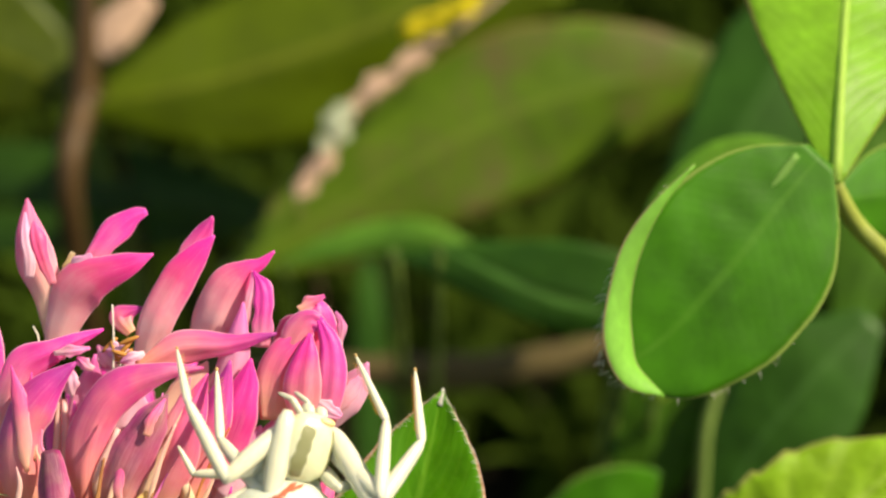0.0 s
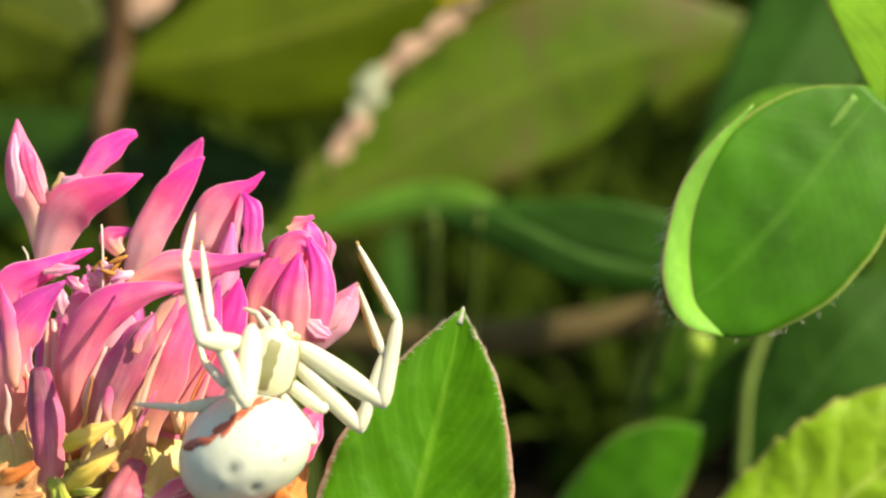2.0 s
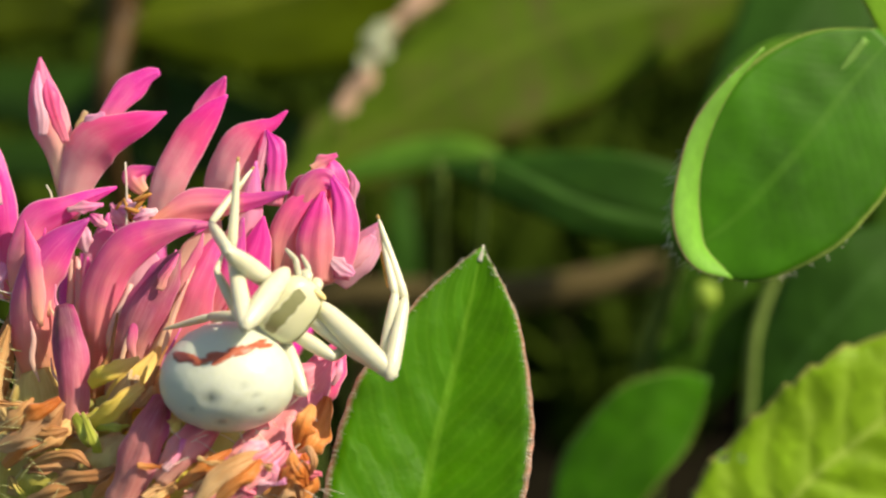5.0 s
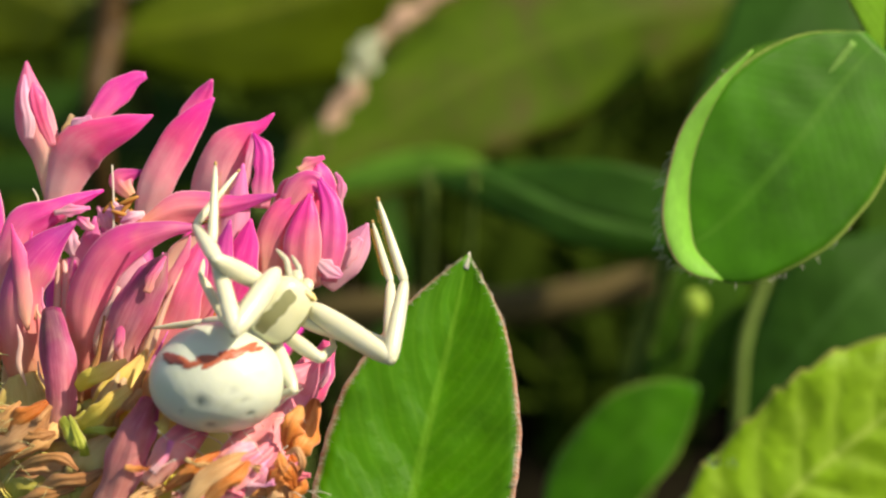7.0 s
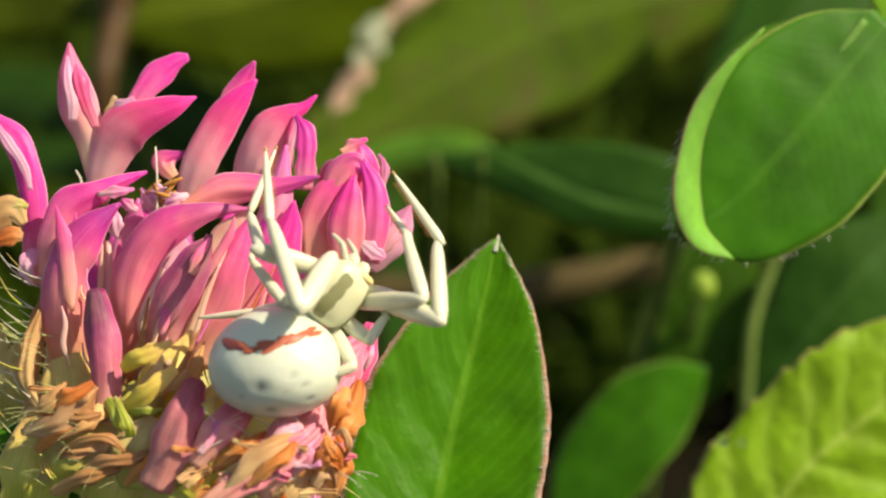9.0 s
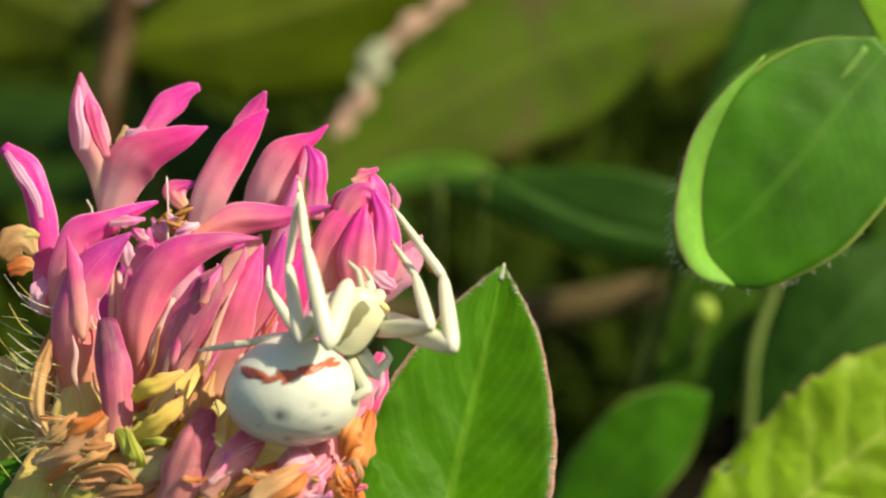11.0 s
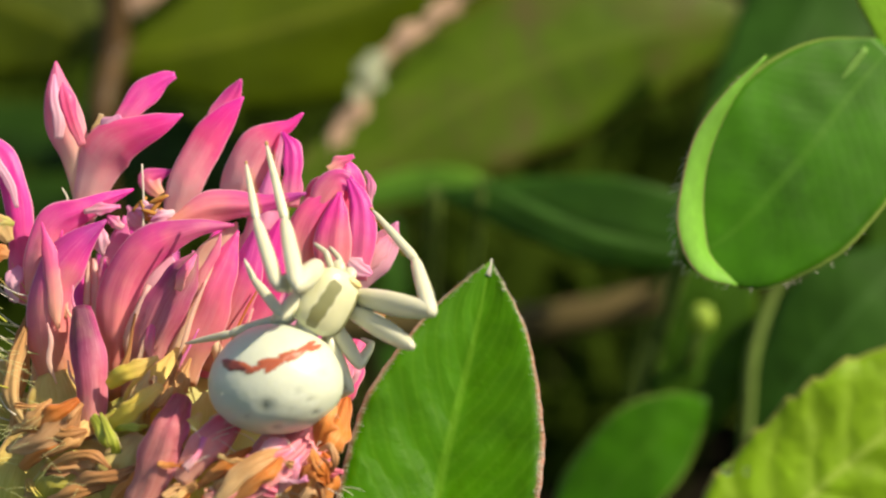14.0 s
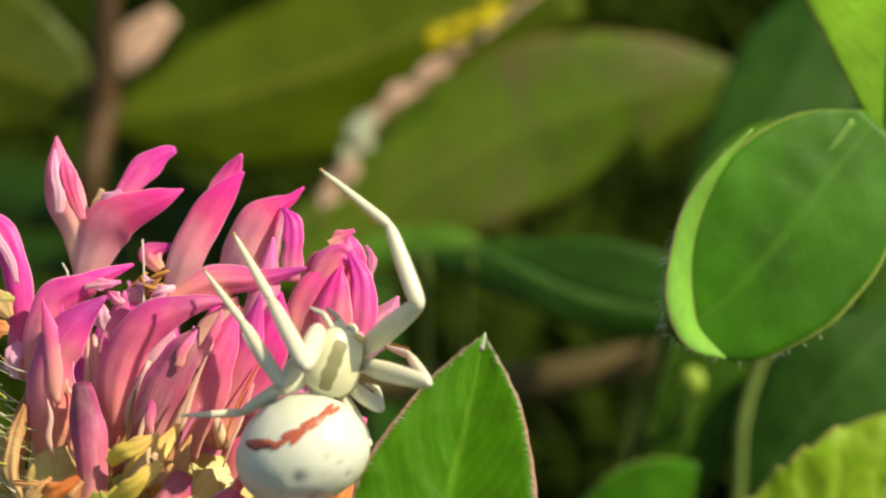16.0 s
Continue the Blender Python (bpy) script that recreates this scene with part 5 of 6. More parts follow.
def build_stems():
    st = thing("brown_stem", at(*(-29.70, 6.73, 155.20)), "upright woody brown plant stem with a node", "stem")
    o = st.location.copy()
    part("stem", tube(o, [at(*(-25.88, 44.27, 152.00)), at(*(-26.56, 31.11, 152.00)), at(*(-27.22, 21.62, 153.60)), at(*(-28.20, 6.73, 155.20)), Vector((o.x, o.y + 0.03, -0.004))], [1.00, 1.10, 1.36, 1.15, 1.26], world=True, n=36), BARK, st)
    part("node", ball(1.47, (at(*(-27.01, 21.46, 153.60)) - o) * 1000, (1, 0.9, 0.6)), BARK, st, "swollen stem node")
    tw = thing("fallen_twig", at(*(-3.77, -5.98, 163.20)), "brown fallen twig lying across the grass", "twig")
    o = tw.location.copy()
    part("twig", tube(o, [(-20.80, -5.13, 166.40), (-1.56, -4.84, 163.20), (10.62, -4.77, 161.60), (22.89, -2.59, 161.60), (42.04, 1.29, 166.40)], [1.44, 1.66, 1.77, 1.55, 1.10], n=30, wobble=0.06), OLD_WOOD, tw)
    to_ground(o, o, 0.8, tw, 10, OLD_WOOD)
    rnd = random.Random(9)
    bits = thing("dry_grass_spike", at(-6.92, 12.06, 146.4), "dry pinkish straw grass spike with a yellow floret", "grass spike")
    o = bits.location.copy()
    spine = [(-6.92, 12.06, 146.40), (-4.59, 15.05, 146.40), (-2.64, 18.56, 146.40), (0.01, 21.15, 146.40), (3.48, 23.91, 146.80), (8.10, 27.06, 147.00), (13.27, 31.14, 147.20)]
    part("spike_axis", tube(o, spine, [0.5, 0.55, 0.5, 0.45, 0.4, 0.3, 0.2], n=24), STRAW, bits)
    way = smooth_path(spine, 120)
    for k in range(34):
        f = k / 33
        i = int(4 + f * 84)
        c = way[i] + Vector((rnd.uniform(-0.5, 0.5), rnd.uniform(-0.5, 0.5), rnd.uniform(-0.6, 0.1)))
        d = (way[i + 6] - way[i - 4]).normalized() * rnd.uniform(0.9, 1.5) + Vector((rnd.uniform(-0.5, 0.5), rnd.uniform(-0.5, 0.5), 0))
        husky = 0.26 < f < 0.48
        if husky:
            c = c + Vector((-0.5, 0.2, -0.3)) + Vector((rnd.uniform(-0.9, 0.9), rnd.uniform(-0.8, 0.8), 0))
        w = rnd.uniform(1.7, 2.4) if husky else 1.5 if f < 0.25 else rnd.uniform(0.8, 1.4)
        part("husk", blade(o, [c - d, c, c + d], [0.2, w, 0.1], arc=1.3, n=6, m=4, seed=k), GREY_GREEN if husky else STRAW, bits)
    for k in range(16):
        c = Vector((-0.03, 24.94, 145.4)).lerp(Vector((8.47, 28.5, 146.0)), rnd.random()) + Vector((rnd.uniform(-0.5, 0.5), rnd.uniform(-0.9, 0.9), rnd.uniform(-0.4, 0.4)))
        part("yellow_petal", blade(o, [c, c + Vector((0.9, 0.35, -0.2)), c + Vector((1.9, rnd.uniform(0.2, 1.0), 0))], [0.2, 0.9, 0.2], arc=0.8, n=6, m=4, seed=k), YELLOW, bits, "bright yellow petal")
    to_ground(o, o, 0.09, bits, 40, STRAW)
    hu = thing("dry_petal", at(*(-25.60, 28.83, 161.60)), "dry pale pink leaf scrap caught on the leaf", "dry leaf")
    o = hu.location.copy()
    part("blade", blade(o, [(-27.82, 26.92, 161.60), (-25.55, 29.06, 161.28), (-22.26, 32.12, 161.60)], [3.31, 4.14, 2.21], arc=0.6, n=10, m=6), STRAW, hu)
    to_ground(o, at(*(-27.82, 26.92, 161.60)), 0.3, hu, 20, BARK)


# ---- spider ----
CAR = 3.75
LEGS = {  # hip place, lengths of thigh, shin and foot
    "front_left": ((-1.20, 4.70, 0.00), (3.40, 4.01, 3.51)), "second_left": ((-1.20, 4.05, -0.20), (2.90, 3.36, 3.00)), "third_left": ((-1.05, 3.35, -0.30), (1.49, 2.27, 1.27)), "rear_left": ((-0.90, 2.75, -0.30), (1.12, 2.00, 2.48)),
    "front_right": ((1.15, 4.55, -0.30), (4.10, 3.42, 3.61)), "second_right": ((1.20, 3.95, -0.35), (3.82, 3.16, 3.02)), "third_right": ((1.10, 3.05, -0.35), (1.89, 1.15, 0.53)), "rear_right": ((1.00, 2.55, -0.40), (2.41, 0.70, 0.81)),
}


def segment(length, r0, r1, r2):
    """One leg joint along +Y, swollen in the middle, rounded at both ends."""
    bm = bmesh.new()
    n, sides = 12, 12
    rings = []
    for i in range(n + 1):
        s = i / n
        y = -r0 * 0.7 + s * (length + (r0 + r2) * 0.7)
        r = sample([r0, r1, r2], s)
        if i in (0, n):
            r *= 0.45
        elif i in (1, n - 1):
            r *= 0.88
        rings.append([bm.verts.new((r * math.cos(k * 6.2832 / sides) * 0.001, y * 0.001, r * 0.88 * math.sin(k * 6.2832 / sides) * 0.001)) for k in range(sides)])
    for i in range(n):
        for k in range(sides):
            bm.faces.new([rings[i][k], rings[i][(k + 1) % sides], rings[i + 1][(k + 1) % sides], rings[i + 1][k]])
    bm.faces.new(rings[0])
    bm.faces.new(rings[-1])
    bmesh.ops.recalc_face_normals(bm, faces=bm.faces)
    return bm


AB = (2.72, 2.24, 2.3)  # half width, length and height of the abdomen


def abdomen_point(y, ang, lift=0.0):
    """A place on the abdomen's skin: y along the body, ang from the back's middle line."""
    s = max(-1, min(1, y / AB[1]))
    r = math.sqrt(1 - s * s) * (1 - 0.09 * s)
    return Vector(((AB[0] * r + lift) * math.sin(ang), y, (AB[2] * r + lift) * math.cos(ang)))


def abdomen_skin(x, y, lift=0.0):
    """The place on the abdomen's back above (x, y)."""
    s = max(-0.98, min(0.98, y / AB[1]))
    r = math.sqrt(1 - s * s) * (1 - 0.09 * s)
    c = max(-0.98, min(0.98, x / (AB[0] * r)))
    return abdomen_point(y, math.asin(c), lift)


def shield(p):
    """A point of the unit ball, squared off into the carapace: flat back, steep sides, narrower face."""
    side = (abs(p.x) ** 2.9 + abs(p.y) ** 2.9) ** (1 / 2.9)
    k = math.hypot(p.x, p.y) / side if side > 1e-6 else 1.0
    x, t = p.x * k, p.y * k
    z = math.copysign(abs(p.z) ** 0.72, p.z)
    return Vector((x * (1.14 - 0.13 * t), CAR + t * 1.40, z * (0.80 if z > 0 else 0.7) * (1 - 0.10 * t)))


def build_spider():
    sp = thing("crab_spider", at(0, 0, 66), "white crab spider with red-brown flank stripe on the flower", "spider")
    bm = bmesh.new()
    n, sides = 44, 64
    rings = []
    for i in range(1, n):
        y = -AB[1] * math.cos(math.pi * i / n)
        rings.append([bm.verts.new(abdomen_point(y, k * 6.2832 / sides) * 0.001) for k in range(sides)])
    a, b = bm.verts.new((0, -AB[1] * 0.001, 0)), bm.verts.new((0, AB[1] * 0.001, 0))
    for i in range(len(rings) - 1):
        for k in range(sides):
            bm.faces.new([rings[i][k], rings[i][(k + 1) % sides], rings[i + 1][(k + 1) % sides], rings[i + 1][k]])
    for k in range(sides):
        bm.faces.new([a, rings[0][(k + 1) % sides], rings[0][k]])
        bm.faces.new([b, rings[-1][k], rings[-1][(k + 1) % sides]])
    pits = [(1.99, 0.23, 0.10), (0.96, -0.41, 0.10), (-0.30, -0.96, 0.24), (1.49, -0.82, 0.07), (0.05, -1.88, 0.20), (0.69, -1.14, 0.06), (-1.14, -1.37, 0.09), (1.60, -1.37, 0.08)]
    spot = {}
    for v in bm.verts:
        q = v.co * 1000
        spot[v] = 0.0
        for x, y, r in pits:
            d = (q - abdomen_skin(x, y)).length
            v.co -= v.co.normalized() * (0.1 * math.exp(-(d / (r * 1.2)) ** 2)) * 0.001
            spot[v] = max(spot[v], 1.0 * math.exp(-(d / r) ** 2))
        v.co += v.co.normalized() * 0.02e-3 * noise.noise(q * 2.2)
    uv = bm.loops.layers.uv.new("grow")
    for f in bm.faces:
        for lp in f.loops:
            lp[uv].uv = (spot[lp.vert], 0.5)
    bmesh.ops.recalc_face_normals(bm, faces=bm.faces)
    abd = part("abdomen", bm, WAX, sp, "plump greenish-white abdomen with small grey dents")
    # the stripe: slanting dashes that run together, from flank to shoulder
    dashes = ((-1.97, 0.87, -1.37, 0.55, 0.21, MAROON), (-1.65, 0.80, -0.96, 0.57, 0.21, MAROON), (-1.24, 0.78, -0.64, 0.43, 0.16, REDMARK), (-1.01, 0.41, 0.00, 0.73, 0.14, REDMARK), (-0.50, 0.76, 0.37, 0.82, 0.16, REDMARK), (-0.23, 0.39, 0.69, 0.96, 0.14, REDMARK), (0.30, 0.94, 1.05, 1.10, 0.15, REDMARK), (0.59, 0.76, 1.42, 1.24, 0.14, REDMARK), (1.01, 1.05, 1.69, 1.46, 0.14, REDMARK), (1.42, 1.12, 1.92, 1.28, 0.11, REDMARK))
    rnd = random.Random(12)
    for x0, y0, x1, y1, w, mat in dashes:
        bm = bmesh.new()
        grid = []
        a, b = Vector((x0, y0)), Vector((x1, y1))
        d = (b - a).normalized()
        for i in range(13):
            f = i / 12
            c = a.lerp(b, f) + Vector((-d.y, d.x)) * rnd.uniform(-0.02, 0.02)
            hw = w * (1 - abs(2 * f - 1) ** 4 * 0.6) * rnd.uniform(0.75, 1.15)
            grid.append([bm.verts.new(abdomen_skin(c.x - d.y * q * hw, c.y + d.x * q * hw, 0.045 - 0.055 * abs(q) ** 3) * 0.001) for q in (-1, -0.5, 0, 0.5, 1)])
        for i in range(12):
            for k in range(4):
                bm.faces.new([grid[i][k], grid[i][k + 1], grid[i + 1][k + 1], grid[i + 1][k]])
        bmesh.ops.recalc_face_normals(bm, faces=bm.faces)
        part("stripe_dash", bm, mat, abd, "red-brown dash of the flank stripe")
    # carapace: a low shield, narrower at the face
    bm = bmesh.new()
    bmesh.ops.create_uvsphere(bm, u_segments=32, v_segments=18, radius=0.001)
    for v in bm.verts:
        v.co = shield(v.co * 1000) * 0.001
    car = part("carapace", bm, CARAPACE, sp, "pale green-white carapace")
    for x, broad in ((-0.34, 1.3), (0.86, 0.55)):
        bm = bmesh.new()
        top = []
        for i in range(13):
            t = -0.85 + 1.45 * i / 12
            rr = math.sqrt(1 - t * t)
            wdt = (0.19 + 0.025 * math.sin(i * 1.9)) * broad
            row = []
            for q in (-1, 0, 1):
                xx = max(-0.98, min(0.98, x + q * wdt))
                row.append(shield(Vector((xx * rr, t, math.sqrt(1 - xx * xx) * rr))) + Vector((0.01 if x > 0.5 else 0, 0, 0.022 if q == 0 else 0.01)))
            top.append([bm.verts.new(Vector(p) * 0.001) for p in row])
        for i in range(12):
            for j in (0, 1):
                bm.faces.new([top[i][j], top[i][j + 1], top[i + 1][j + 1], top[i + 1][j]])
        bmesh.ops.recalc_face_normals(bm, faces=bm.faces)
        part("carapace_band", bm, OLIVE, car, "olive side band")
    part("eye_patch", ball(0.40, (0.42, CAR + 1.22, 0.34), (0.95, 0.42, 0.5)), EYEPATCH, car, "yellowish raised eye patch")
    for x in (-0.36, -0.13, 0.13, 0.36):
        part("eye", ball(0.04, (x, CAR + 1.36, -0.02), seg=8, ring=6), BLACK, car)
    for x in (-1, 1):
        part("jaw", ball(0.4, (x * 0.3, CAR + 1.35, -0.25), (0.7, 0.9, 1.1), seg=12, ring=8), IVORY, sp)
    for x, turn in ((-1, 48), (0.1, 38)):
        pal = part("palp", segment(0.8, 0.13, 0.15, 0.13), GREYLEG, sp, "short grey feeler beside the jaws")
        pal.matrix_basis = Matrix.Translation(Vector((x * 0.5, CAR + 1.15, -0.1)) * 0.001) @ pose(0, 0, 0, -25, 0, turn)
        tip = part("palp_tip", segment(0.6, 0.13, 0.11, 0.06), GREYLEG, pal)
        tip.matrix_basis = Matrix.Translation((0, 0.0008, 0)) @ pose(0, 0, 0, -20, 0, turn * 0.6)
    part("waist", ball(0.6, (0, 2.4, -0.1), (0.9, 1, 0.8)), IVORY, sp)
    limbs = {}
    for name, (hip, (a, b, c)) in LEGS.items():
        big = name[:2] in ("fr", "se")
        k = {"front": 1.0, "second": 0.84}.get(name.split("_")[0], 0.66)
        k = 0.85 if name == "rear_left" else k
        skin = IVORY
        limbs[name] = [
            part("thigh", segment(a, 0.38 * k, 0.50 * k, 0.34 * k), skin, sp, "ivory leg thigh"),
            part("shin", segment(b, 0.35 * k, 0.34 * k, 0.23 * k), skin, sp, "ivory leg shin"),
            part("foot", segment(c, 0.23 * k, 0.18 * k, 0.08 * k), skin, sp, "slender ivory leg foot")]
        if big:
            bm = bmesh.new()
            for i in range(16):
                y = c * (0.1 + 0.05 * i)
                r = 0.2 * k * (1 - 0.03 * i)
                x = -1 if name.endswith("right") else 1
                tube(Vector(), [(x * r * 0.0008, y * 0.001, 0), (x * (r + 0.1) * 0.001, (y + 0.1) * 0.001, 0.00003), (x * (r + 0.16) * 0.001, (y + 0.24) * 0.001, 0.00004)], [0.018, 0.014, 0.005], n=3, sides=4, bm=bm, world=True)
            part("bristle_fringe", bm, AMBER, limbs[name][2], "row of short brownish bristles")
            part("claw", ball(0.1 * k, (0, c + 0.03, 0), (0.8, 1.3, 0.8), seg=8, ring=6), CLAW, limbs[name][2], "tan claw tip")
    return sp, limbs, abd


build_ground()
build_grass()
flower = build_flower()
build_clover_leaves()
build_far_leaves()
build_stems()
build_bud()
build_dew()
spider, limbs, abdomen = build_spider()
mid_leaflet = bpy.data.objects["clover_leaflet"]


# ---- what moves ----
def sway(ob, rows):
    """A plant nods in the breeze: rows of seconds and millimetres sideways and up the slope."""
    home = ob.location.copy()
    walk(ob, [(t, Matrix.Translation(home + (SIDE * u + RISE * v) * 0.001)) for t, u, v in rows])


def crawl(ob, rows, depth):
    """The spider: seconds, place and heading, with its back turned a little to one side."""
    lay = Matrix((SIDE, RISE, -AWAY)).transposed().to_4x4()
    walk(ob, [(t, Matrix.Translation(at(u, v, depth)) @ lay @ Matrix.Rotation(radians(h - 90), 4, "Z") @ Matrix.Rotation(radians(28), 4, "Y")) for t, u, v, h in rows])


def lean(ob, rows):
    """The abdomen tips on its waist: seconds, degrees back, to the side and round."""
    walk(ob, [(t, Matrix.Rotation(radians(-28), 4, "Y") @ Matrix.Rotation(radians(-a), 4, "X") @ Matrix.Rotation(radians(-b), 4, "Y") @ Matrix.Rotation(radians(33 + c), 4, "Z")) for t, a, b, c in rows])


def step(name, rows):
    """A leg: seconds and, for thigh, shin and foot, the bearing and the rise in degrees, in the spider's space."""
    hip, lengths = LEGS[name]
    made = [[], [], []]
    for t, *ang in rows:
        p = Vector(hip)
        for i in range(3):
            az, el = radians(ang[2 * i]), radians(ang[2 * i + 1])
            made[i].append((t, Matrix.Translation(p * 0.001) @ Matrix.Rotation(az - math.pi / 2, 4, "Z") @ Matrix.Rotation(el, 4, "X")))
            p = p + Vector((math.cos(az) * math.cos(el), math.sin(az) * math.cos(el), math.sin(el))) * lengths[i]
    for limb, keys in zip(limbs[name], made):
        walk(limb, keys)


def motions():
    sway(flower, [
        (0, 2.65, -0.50),
        (0.5, 1.89, -0.54),
        (1, 1.06, -0.40),
        (1.5, 0.26, -0.26),
        (2, -0.55, 0.16),
        (2.5, -0.55, 0.25),
        (3, -0.37, 0.23),
        (3.5, -0.04, 0.00),
        (4, -0.08, 0.11),
        (4.5, 0.16, 0.22),
        (4.7, 0.11, 0.24),
        (7, -0.11, 0.28),
        (7.5, 0.26, 0.22),
        (8, 0.14, 0.17),
        (8.5, 0.62, 0.01),
        (8.7, 1.28, 0.03),
        (10.8, 1.01, 0.33),
        (11, 1.69, -0.05),
        (11.5, 1.55, -0.14),
        (12, 1.57, -0.08),
        (12.5, 1.01, 0.23),
        (13, 0.15, 0.56),
        (13.5, 0.76, 0.44),
        (14, 0.46, 0.52),
        (14.5, 1.08, 0.47),
        (15, 1.64, 0.17),
        (15.5, 1.70, 0.18),
        (16, 1.03, 0.57),
    ])
    sway(mid_leaflet, [
        (0, 1.44, -0.73),
        (0.5, 1.08, -0.57),
        (1, 0.59, -0.36),
        (1.5, 0.15, -0.11),
        (2, -0.38, 0.12),
        (2.5, -0.43, 0.14),
        (3, -0.29, 0.14),
        (3.5, -0.04, -0.02),
        (4, -0.09, 0.04),
        (4.5, 0.11, 0.18),
        (4.7, 0.10, 0.28),
        (7, -0.13, 0.07),
        (7.5, 0.12, 0.01),
        (8, -0.01, -0.01),
        (8.5, 0.27, -0.14),
        (8.7, 0.67, -0.19),
        (10.8, 0.53, 0.03),
        (11, 0.89, -0.21),
        (11.5, 0.83, -0.24),
        (12, 0.79, -0.32),
        (12.5, 0.47, -0.14),
        (13, -0.02, 0.14),
        (13.5, 0.26, -0.17),
        (14, 0.15, -0.04),
        (14.5, 0.44, -0.13),
        (15, 0.70, -0.40),
        (15.5, 0.74, -0.41),
        (16, 0.40, 0.00),
    ])
    crawl(spider, [
        (0, -2.14, -5.65, 70),
        (0.5, -2.83, -5.57, 70),
        (1, -3.64, -5.38, 71),
        (1.5, -4.49, -5.17, 71),
        (2, -6.07, -5.01, 72),
        (2.5, -6.34, -5.23, 71),
        (3, -6.88, -4.97, 60),
        (3.5, -7.12, -5.24, 51),
        (4, -7.42, -5.00, 49),
        (4.5, -7.15, -4.65, 48),
        (7, -7.21, -4.53, 47),
        (7.5, -6.61, -4.66, 47),
        (8, -6.60, -4.70, 48),
        (8.5, -6.00, -4.84, 48),
        (11, -4.68, -4.95, 49),
        (11.5, -4.93, -5.19, 50),
        (12, -4.88, -5.11, 52),
        (12.5, -5.22, -4.72, 54),
        (13, -5.95, -4.52, 55),
        (13.5, -5.37, -4.54, 55),
        (14, -5.59, -4.51, 56),
        (14.5, -4.65, -4.49, 58),
        (15, -3.76, -4.55, 65),
        (15.5, -3.63, -4.67, 67),
        (16, -4.02, -4.18, 68.5),
    ], 67.0)
    lean(abdomen, [(0, 9, 10, 8), (2, 9, 10, 8), (3.5, 8, 12, 12), (4.5, 5, 8, 9), (8, 0, 4, 7), (11, 0, 2, 4), (12.5, 0, 0, 0), (14, 0, 0, 3), (15, 0, 0, 6), (16, 0, 0, 2)])
    step("front_left", [
        (0, -86, 10, 136, -62, 93, -46),
        (0.5, -81, 12, 149, -60, 104, -33),
        (1, -80, 12, 144, -55, 102, -41),
        (1.5, -88, 15, 135, -30, 92, -47),
        (2, -96, 40, 119, -42, 99, -40),
        (2.5, -103, 41, 119, -32, 95, -45),
        (3, -104, 37, 125, -37, 112, -37),
        (3.5, -103, 40, 134, -45, 118, -40),
        (4, -110, 41, 127, -55, 122, -13),
        (4.5, -111, 44, 123, -60, 125, -14),
        (7, -104, 40, 137, -50, 119, -40),
        (7.5, -110, 42, 138, -38, 115, -48),
        (8, -109, 42, 133, -46, 120, -42),
        (8.5, -111, 45, 140, -49, 119, -47),
        (11, -99, 51, 135, -38, 116, -55),
        (11.5, -103, 47, 129, -35, 115, -48),
        (12, -104, 51, 126, -43, 113, -47),
        (12.5, -124, 60, 117, -51, 124, -29),
        (13, -142, 59, 114, -63, 129, -27),
        (13.5, -143, 58, 114, -64, 127, -33),
        (14, -149, 57, 103, -62, 125, -42),
        (14.5, -163, 54, 113, -62, 118, -50),
        (15, -162, 53, 98, -64, 98, -67),
        (15.5, -149, 58, 96, -68, 111, -57),
        (16, -134, 56, 114, -59, 126, -48),
    ])
    step("second_left", [
        (0, -125, 7, 133, -19, 98, -56),
        (0.5, -125, -9, 127, -46, 116, -12),
        (1, -136, 3, 127, -16, 104, -38),
        (1.5, -156, 4, 110, -41, 90, -42),
        (2, -177, 31, 110, -31, 70, -50),
        (2.5, -181, 28, 104, -46, 78, -38),
        (3, -179, 22, 84, -74, 101, -11),
        (3.5, -183, 15, 97, -86, 95, -25),
        (4, -180, 24, 175, -87, 92, -6),
        (4.5, -180, 18, 59, -88, 85, -25),
        (7, -172, 20, 132, -84, 84, -24),
        (7.5, -173, 19, 175, -88, 91, -19),
        (8, -166, 4, 88, -75, 80, -40),
        (8.5, -165, -3, 71, -80, 89, -32),
        (11, -114, 39, 125, -49, 117, -21),
        (11.5, -116, 36, 130, -18, 109, -35),
        (12, -119, 43, 132, -19, 102, -42),
        (12.5, -145, 50, 117, -57, 136, -16),
        (13, -154, 48, 127, -60, 124, -38),
        (13.5, -154, 45, 124, -56, 124, -47),
        (14, -159, 46, 124, -54, 114, -53),
        (14.5, -166, 43, 130, -54, 127, -60),
        (15, -153, 49, 131, -61, 136, -57),
        (15.5, -150, 37, 125, -60, 120, -62),
        (16, -127, 39, 131, -47, 135, -51),
    ])
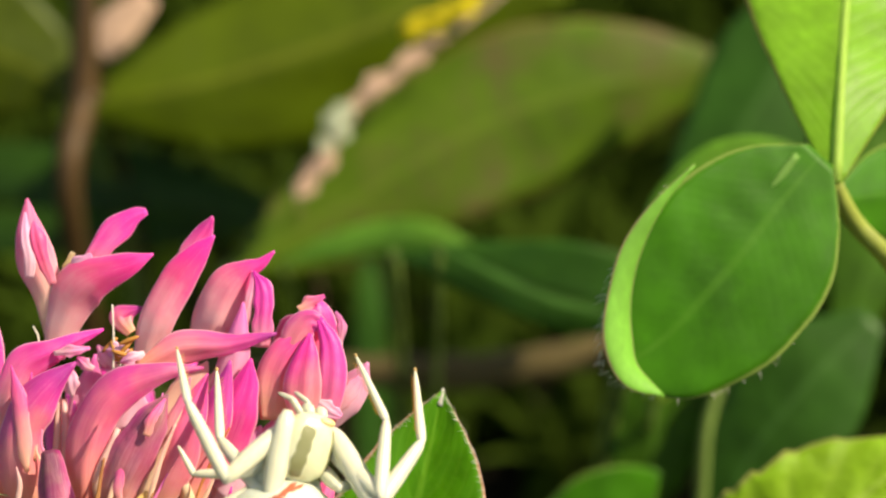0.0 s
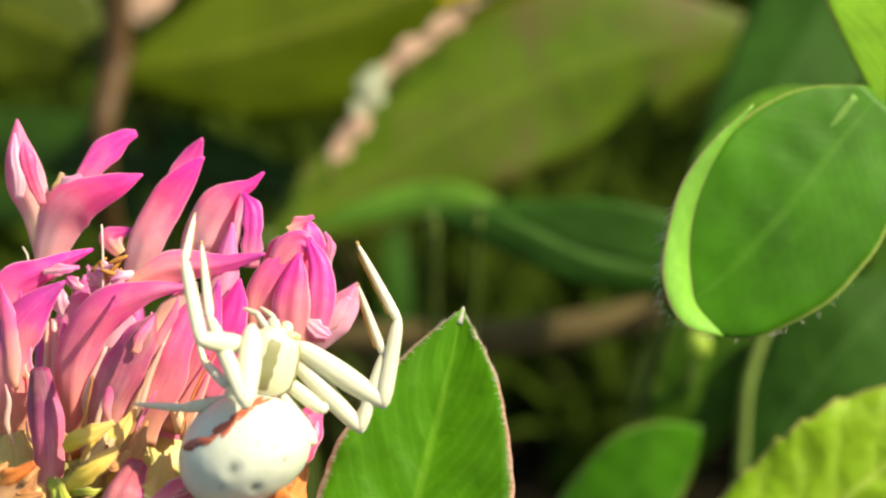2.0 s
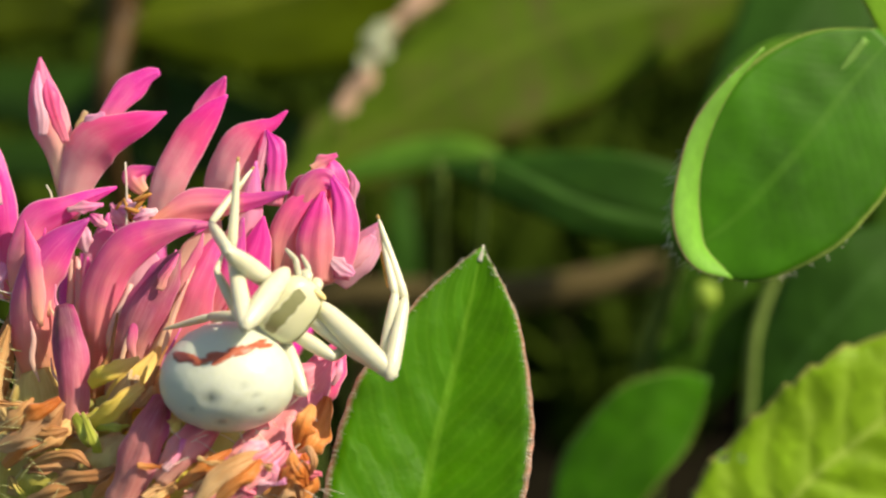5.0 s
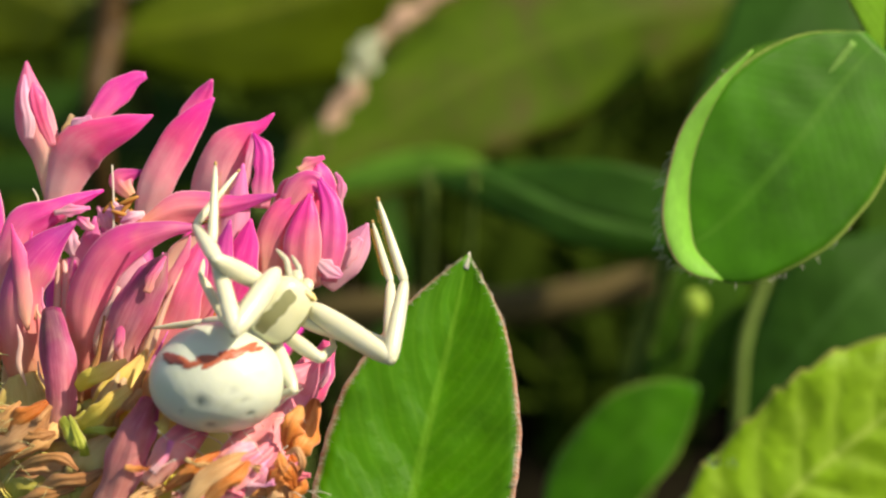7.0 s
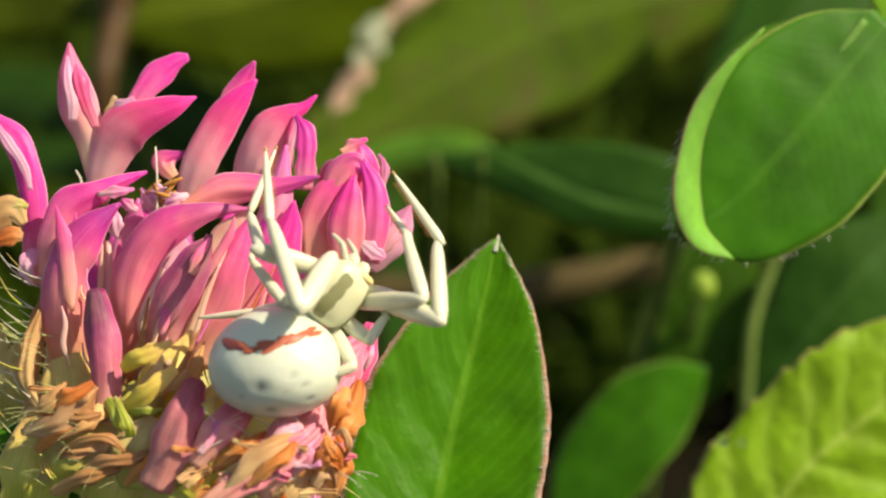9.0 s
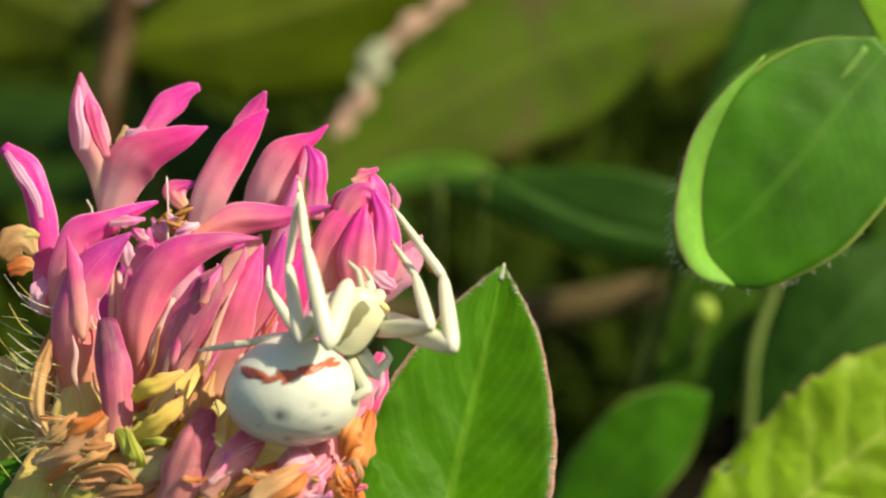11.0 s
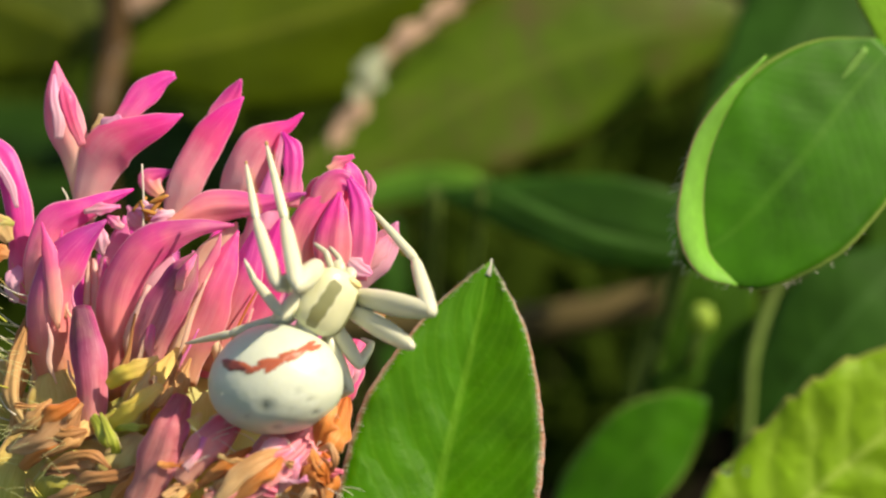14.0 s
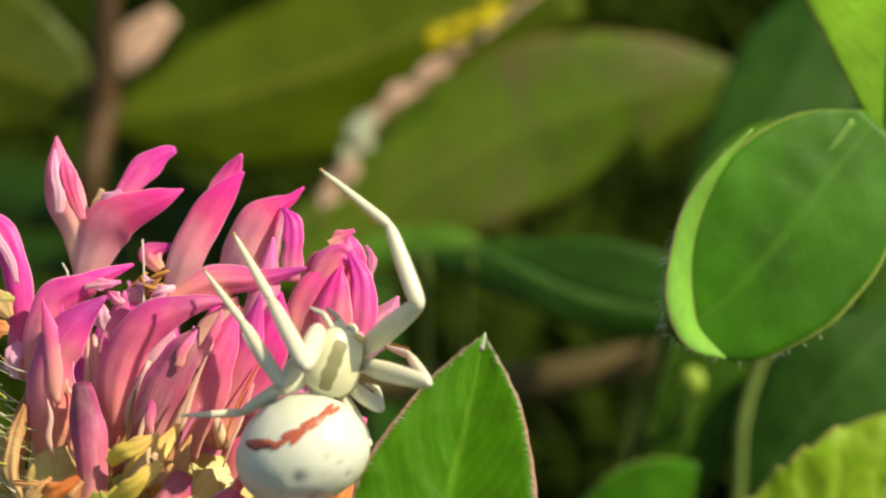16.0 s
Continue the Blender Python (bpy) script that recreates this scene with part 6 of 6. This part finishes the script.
    step("third_left", [
        (0, -117, -6, -155, -33, 135, -20),
        (1, -111, -2, -139, -52, 143, -21),
        (2, -128, 36, -235, -76, 115, -33),
        (2.5, -92, 23, -258, -74, 133, -18),
        (3, -109, 24, -221, -47, 86, -50),
        (3.5, -96, 15, -211, -23, 95, -32),
        (4, -106, 21, -213, -22, 74, -75),
        (4.5, -110, 38, -205, -30, 73, -62),
        (7, -100, 20, -200, -35, 80, -67),
        (7.5, -127, 4, -205, -70, 66, -69),
        (8, -120, 13, -200, -58, 62, -64),
        (8.5, -120, 22, -192, -52, 73, -61),
        (11, -100, 0, -200, -35, 104, -59),
        (11.5, -120, -9, -213, -62, 97, -55),
        (12, -116, 5, -208, -53, 94, -54),
        (12.5, -126, 29, -206, -66, 115, -59),
        (13, -128, 40, -199, -56, 118, -59),
        (14, -120, 40, -206, -59, 125, -66),
        (14.5, -125, 44, -195, -67, 143, -43),
        (15, -141, 31, -216, -77, 130, -31),
        (15.5, -127, 37, -218, -69, 122, -54),
        (16, -116, 15, -221, -49, 119, -67),
    ])
    step("rear_left", [
        (0, -101, 2, -135, -12, -145, -44),
        (2, -86, -18, -154, -17, -155, -55),
        (2.5, -101, 0, -153, -18, -154, -64),
        (3, -102, 0, -125, -41, -123, -62),
        (3.5, -73, -27, -126, -50, -108, -45),
        (4, -61, -53, -113, -43, -103, -40),
        (4.5, -71, -54, -111, -56, -103, -40),
        (7, -55, -47, -109, -55, -116, -39),
        (7.5, -82, -47, -90, -56, -116, -39),
        (8, -90, -44, -112, -44, -99, -51),
        (8.5, -87, -42, -90, -57, -124, -29),
        (11, -110, -4, -115, -45, -121, -30),
        (11.5, -130, -13, -109, -37, -110, -49),
        (12, -104, -40, -119, -41, -119, -34),
        (12.5, -119, -9, -114, -43, -114, -51),
        (13, -102, -35, -120, -39, -128, -31),
        (14, -89, -41, -123, -30, -114, -49),
        (14.5, -95, -38, -118, -46, -143, -15),
        (15, -126, -39, -128, -18, -135, -35),
        (15.5, -111, -57, -106, -41, -152, -17),
        (16, -133, -14, -111, -38, -156, -17),
    ])
    step("front_right", [
        (0, -59, 57, 61, -18, 89, -46),
        (0.5, -39, 50, 76, -17, 94, -45),
        (1, -44, 50, 85, -13, 96, -41),
        (1.5, -30, 45, 100, -8, 111, -35),
        (2, -18, 28, 96, -4, 128, -30),
        (2.5, -13, 29, 92, -5, 137, -19),
        (3, -7, 30, 96, -32, 142, -20),
        (3.5, 3, 44, 103, -36, 149, -23),
        (4, -2, 51, 101, -33, 146, -31),
        (4.5, -2, 43, 105, -37, 144, -36),
        (7, 16, 48, 106, -37, 144, -34),
        (7.5, 24, 58, 104, -36, 150, -35),
        (8, 24, 61, 108, -34, 148, -43),
        (8.5, 37, 61, 115, -39, 158, -48),
        (11, 42, 68, 114, -53, 163, -38),
        (11.5, 8, 63, 98, -40, 152, -37),
        (12, 17, 60, 84, -53, 151, -33),
        (12.5, 24, 64, 86, -68, 90, -75),
        (13, 37, 65, 92, -66, 152, -68),
        (13.5, 49, 67, 108, -67, 135, -73),
        (14, 44, 66, 98, -65, 149, -65),
        (14.5, 64, 70, 102, -59, 140, -70),
        (15, 92, 61, 106, -57, 138, -52),
        (15.5, 90, 61, 100, -56, 153, -37),
        (16, 92, 52, 122, -29, 156, -39),
    ])
    step("second_right", [
        (0, -38, 70, 89, -31, 124, -38),
        (0.5, -7, 74, 109, -12, 138, -20),
        (1, -9, 75, 114, -14, 120, -47),
        (1.5, -20, 61, 87, -39, 128, -17),
        (2, -32, 27, 89, -2, 125, -16),
        (2.5, -23, 28, 92, -7, 128, -16),
        (3, 5, 29, 95, -41, 132, -30),
        (3.5, 14, 43, 103, -34, 145, -22),
        (4, 10, 50, 108, -25, 141, -34),
        (4.5, 8, 41, 115, -23, 137, -39),
        (7, 28, 25, 111, -49, 135, -51),
        (7.5, 44, 52, 109, -40, 126, -67),
        (8, 46, 55, 96, -57, 125, -63),
        (8.5, 70, 56, 129, -54, 128, -80),
        (11, 92, 64, 108, -68, 122, -80),
        (11.5, 70, 66, 114, -53, 134, -72),
        (12, 60, 64, 120, -56, 127, -79),
        (12.5, 15, 73, 58, -89, -4, -83),
        (13, 19, 72, 20, -85, 46, -85),
        (13.5, 12, 70, 96, -84, 8, -76),
        (14, 8, 69, 57, -87, -5, -77),
        (14.5, 3, 71, 127, -88, -7, -78),
        (15, 2, 72, 60, -85, -7, -82),
        (15.5, 3, 70, 41, -85, 5, -78),
        (16, 15, 69, 56, -74, -3, -82),
    ])
    step("third_right", [
        (0, -58, 78, 20, -28, 72, -15),
        (2, -25, 38, 50, -33, 119, -17),
        (2.5, -27, 26, 45, -19, 116, -22),
        (3, -14, 46, 37, -31, 119, -45),
        (3.5, 7, 64, 47, -31, 130, -36),
        (4, 19, 52, 44, -32, 127, -49),
        (4.5, 15, 38, 37, -41, 133, -48),
        (7, 13, 49, 50, -42, 134, -49),
        (7.5, 24, 65, 54, -27, 133, -51),
        (8, 13, 56, 59, -36, 143, -69),
        (8.5, 14, 61, 95, -8, 142, -69),
        (11, -33, 69, 66, -37, 151, -42),
        (11.5, 12, 70, 86, -13, 149, -43),
        (12, -15, 45, 92, -5, 142, -26),
        (12.5, -9, 58, 75, -43, 189, -66),
        (13, -37, 53, 90, -4, 229, -61),
        (14, -28, 27, 76, -29, 189, -52),
        (14.5, -36, 36, 71, -39, 177, -28),
        (15, -38, 49, 75, -32, 133, -36),
        (15.5, -21, 62, 83, -54, 193, -38),
        (16, -25, 58, 84, -55, 177, -27),
    ])
    step("rear_right", [
        (0, -67, 19, -101, 3, -107, -48),
        (2.5, -39, 37, -117, -47, -125, -70),
        (3, -35, 49, -96, -48, -115, -59),
        (3.5, -30, 61, -87, -39, -109, -57),
        (4, -30, 59, -107, -42, -108, -56),
        (4.5, -34, 48, -119, -56, -117, -53),
        (7, -35, 55, -94, -37, -111, -51),
        (7.5, -34, 58, -98, -28, -105, -55),
        (8, -35, 61, -103, -39, -101, -52),
        (8.5, -34, 64, -111, -5, -116, -34),
        (11, -42, 73, -105, -2, -121, -24),
        (11.5, -38, 51, -100, -21, -98, -51),
        (12, -40, 53, -114, -18, -121, -40),
        (12.5, -35, 27, -101, -11, -103, -52),
        (13, -43, 41, -101, -41, -123, -37),
        (14, -37, 26, -90, -43, -106, -53),
        (14.5, -44, 36, -98, -33, -115, -49),
        (15, -47, 24, -92, -15, -93, -61),
        (15.5, -51, 48, -100, -27, -115, -59),
        (16, -54, 45, -94, -44, -107, -64),
    ])


motions()
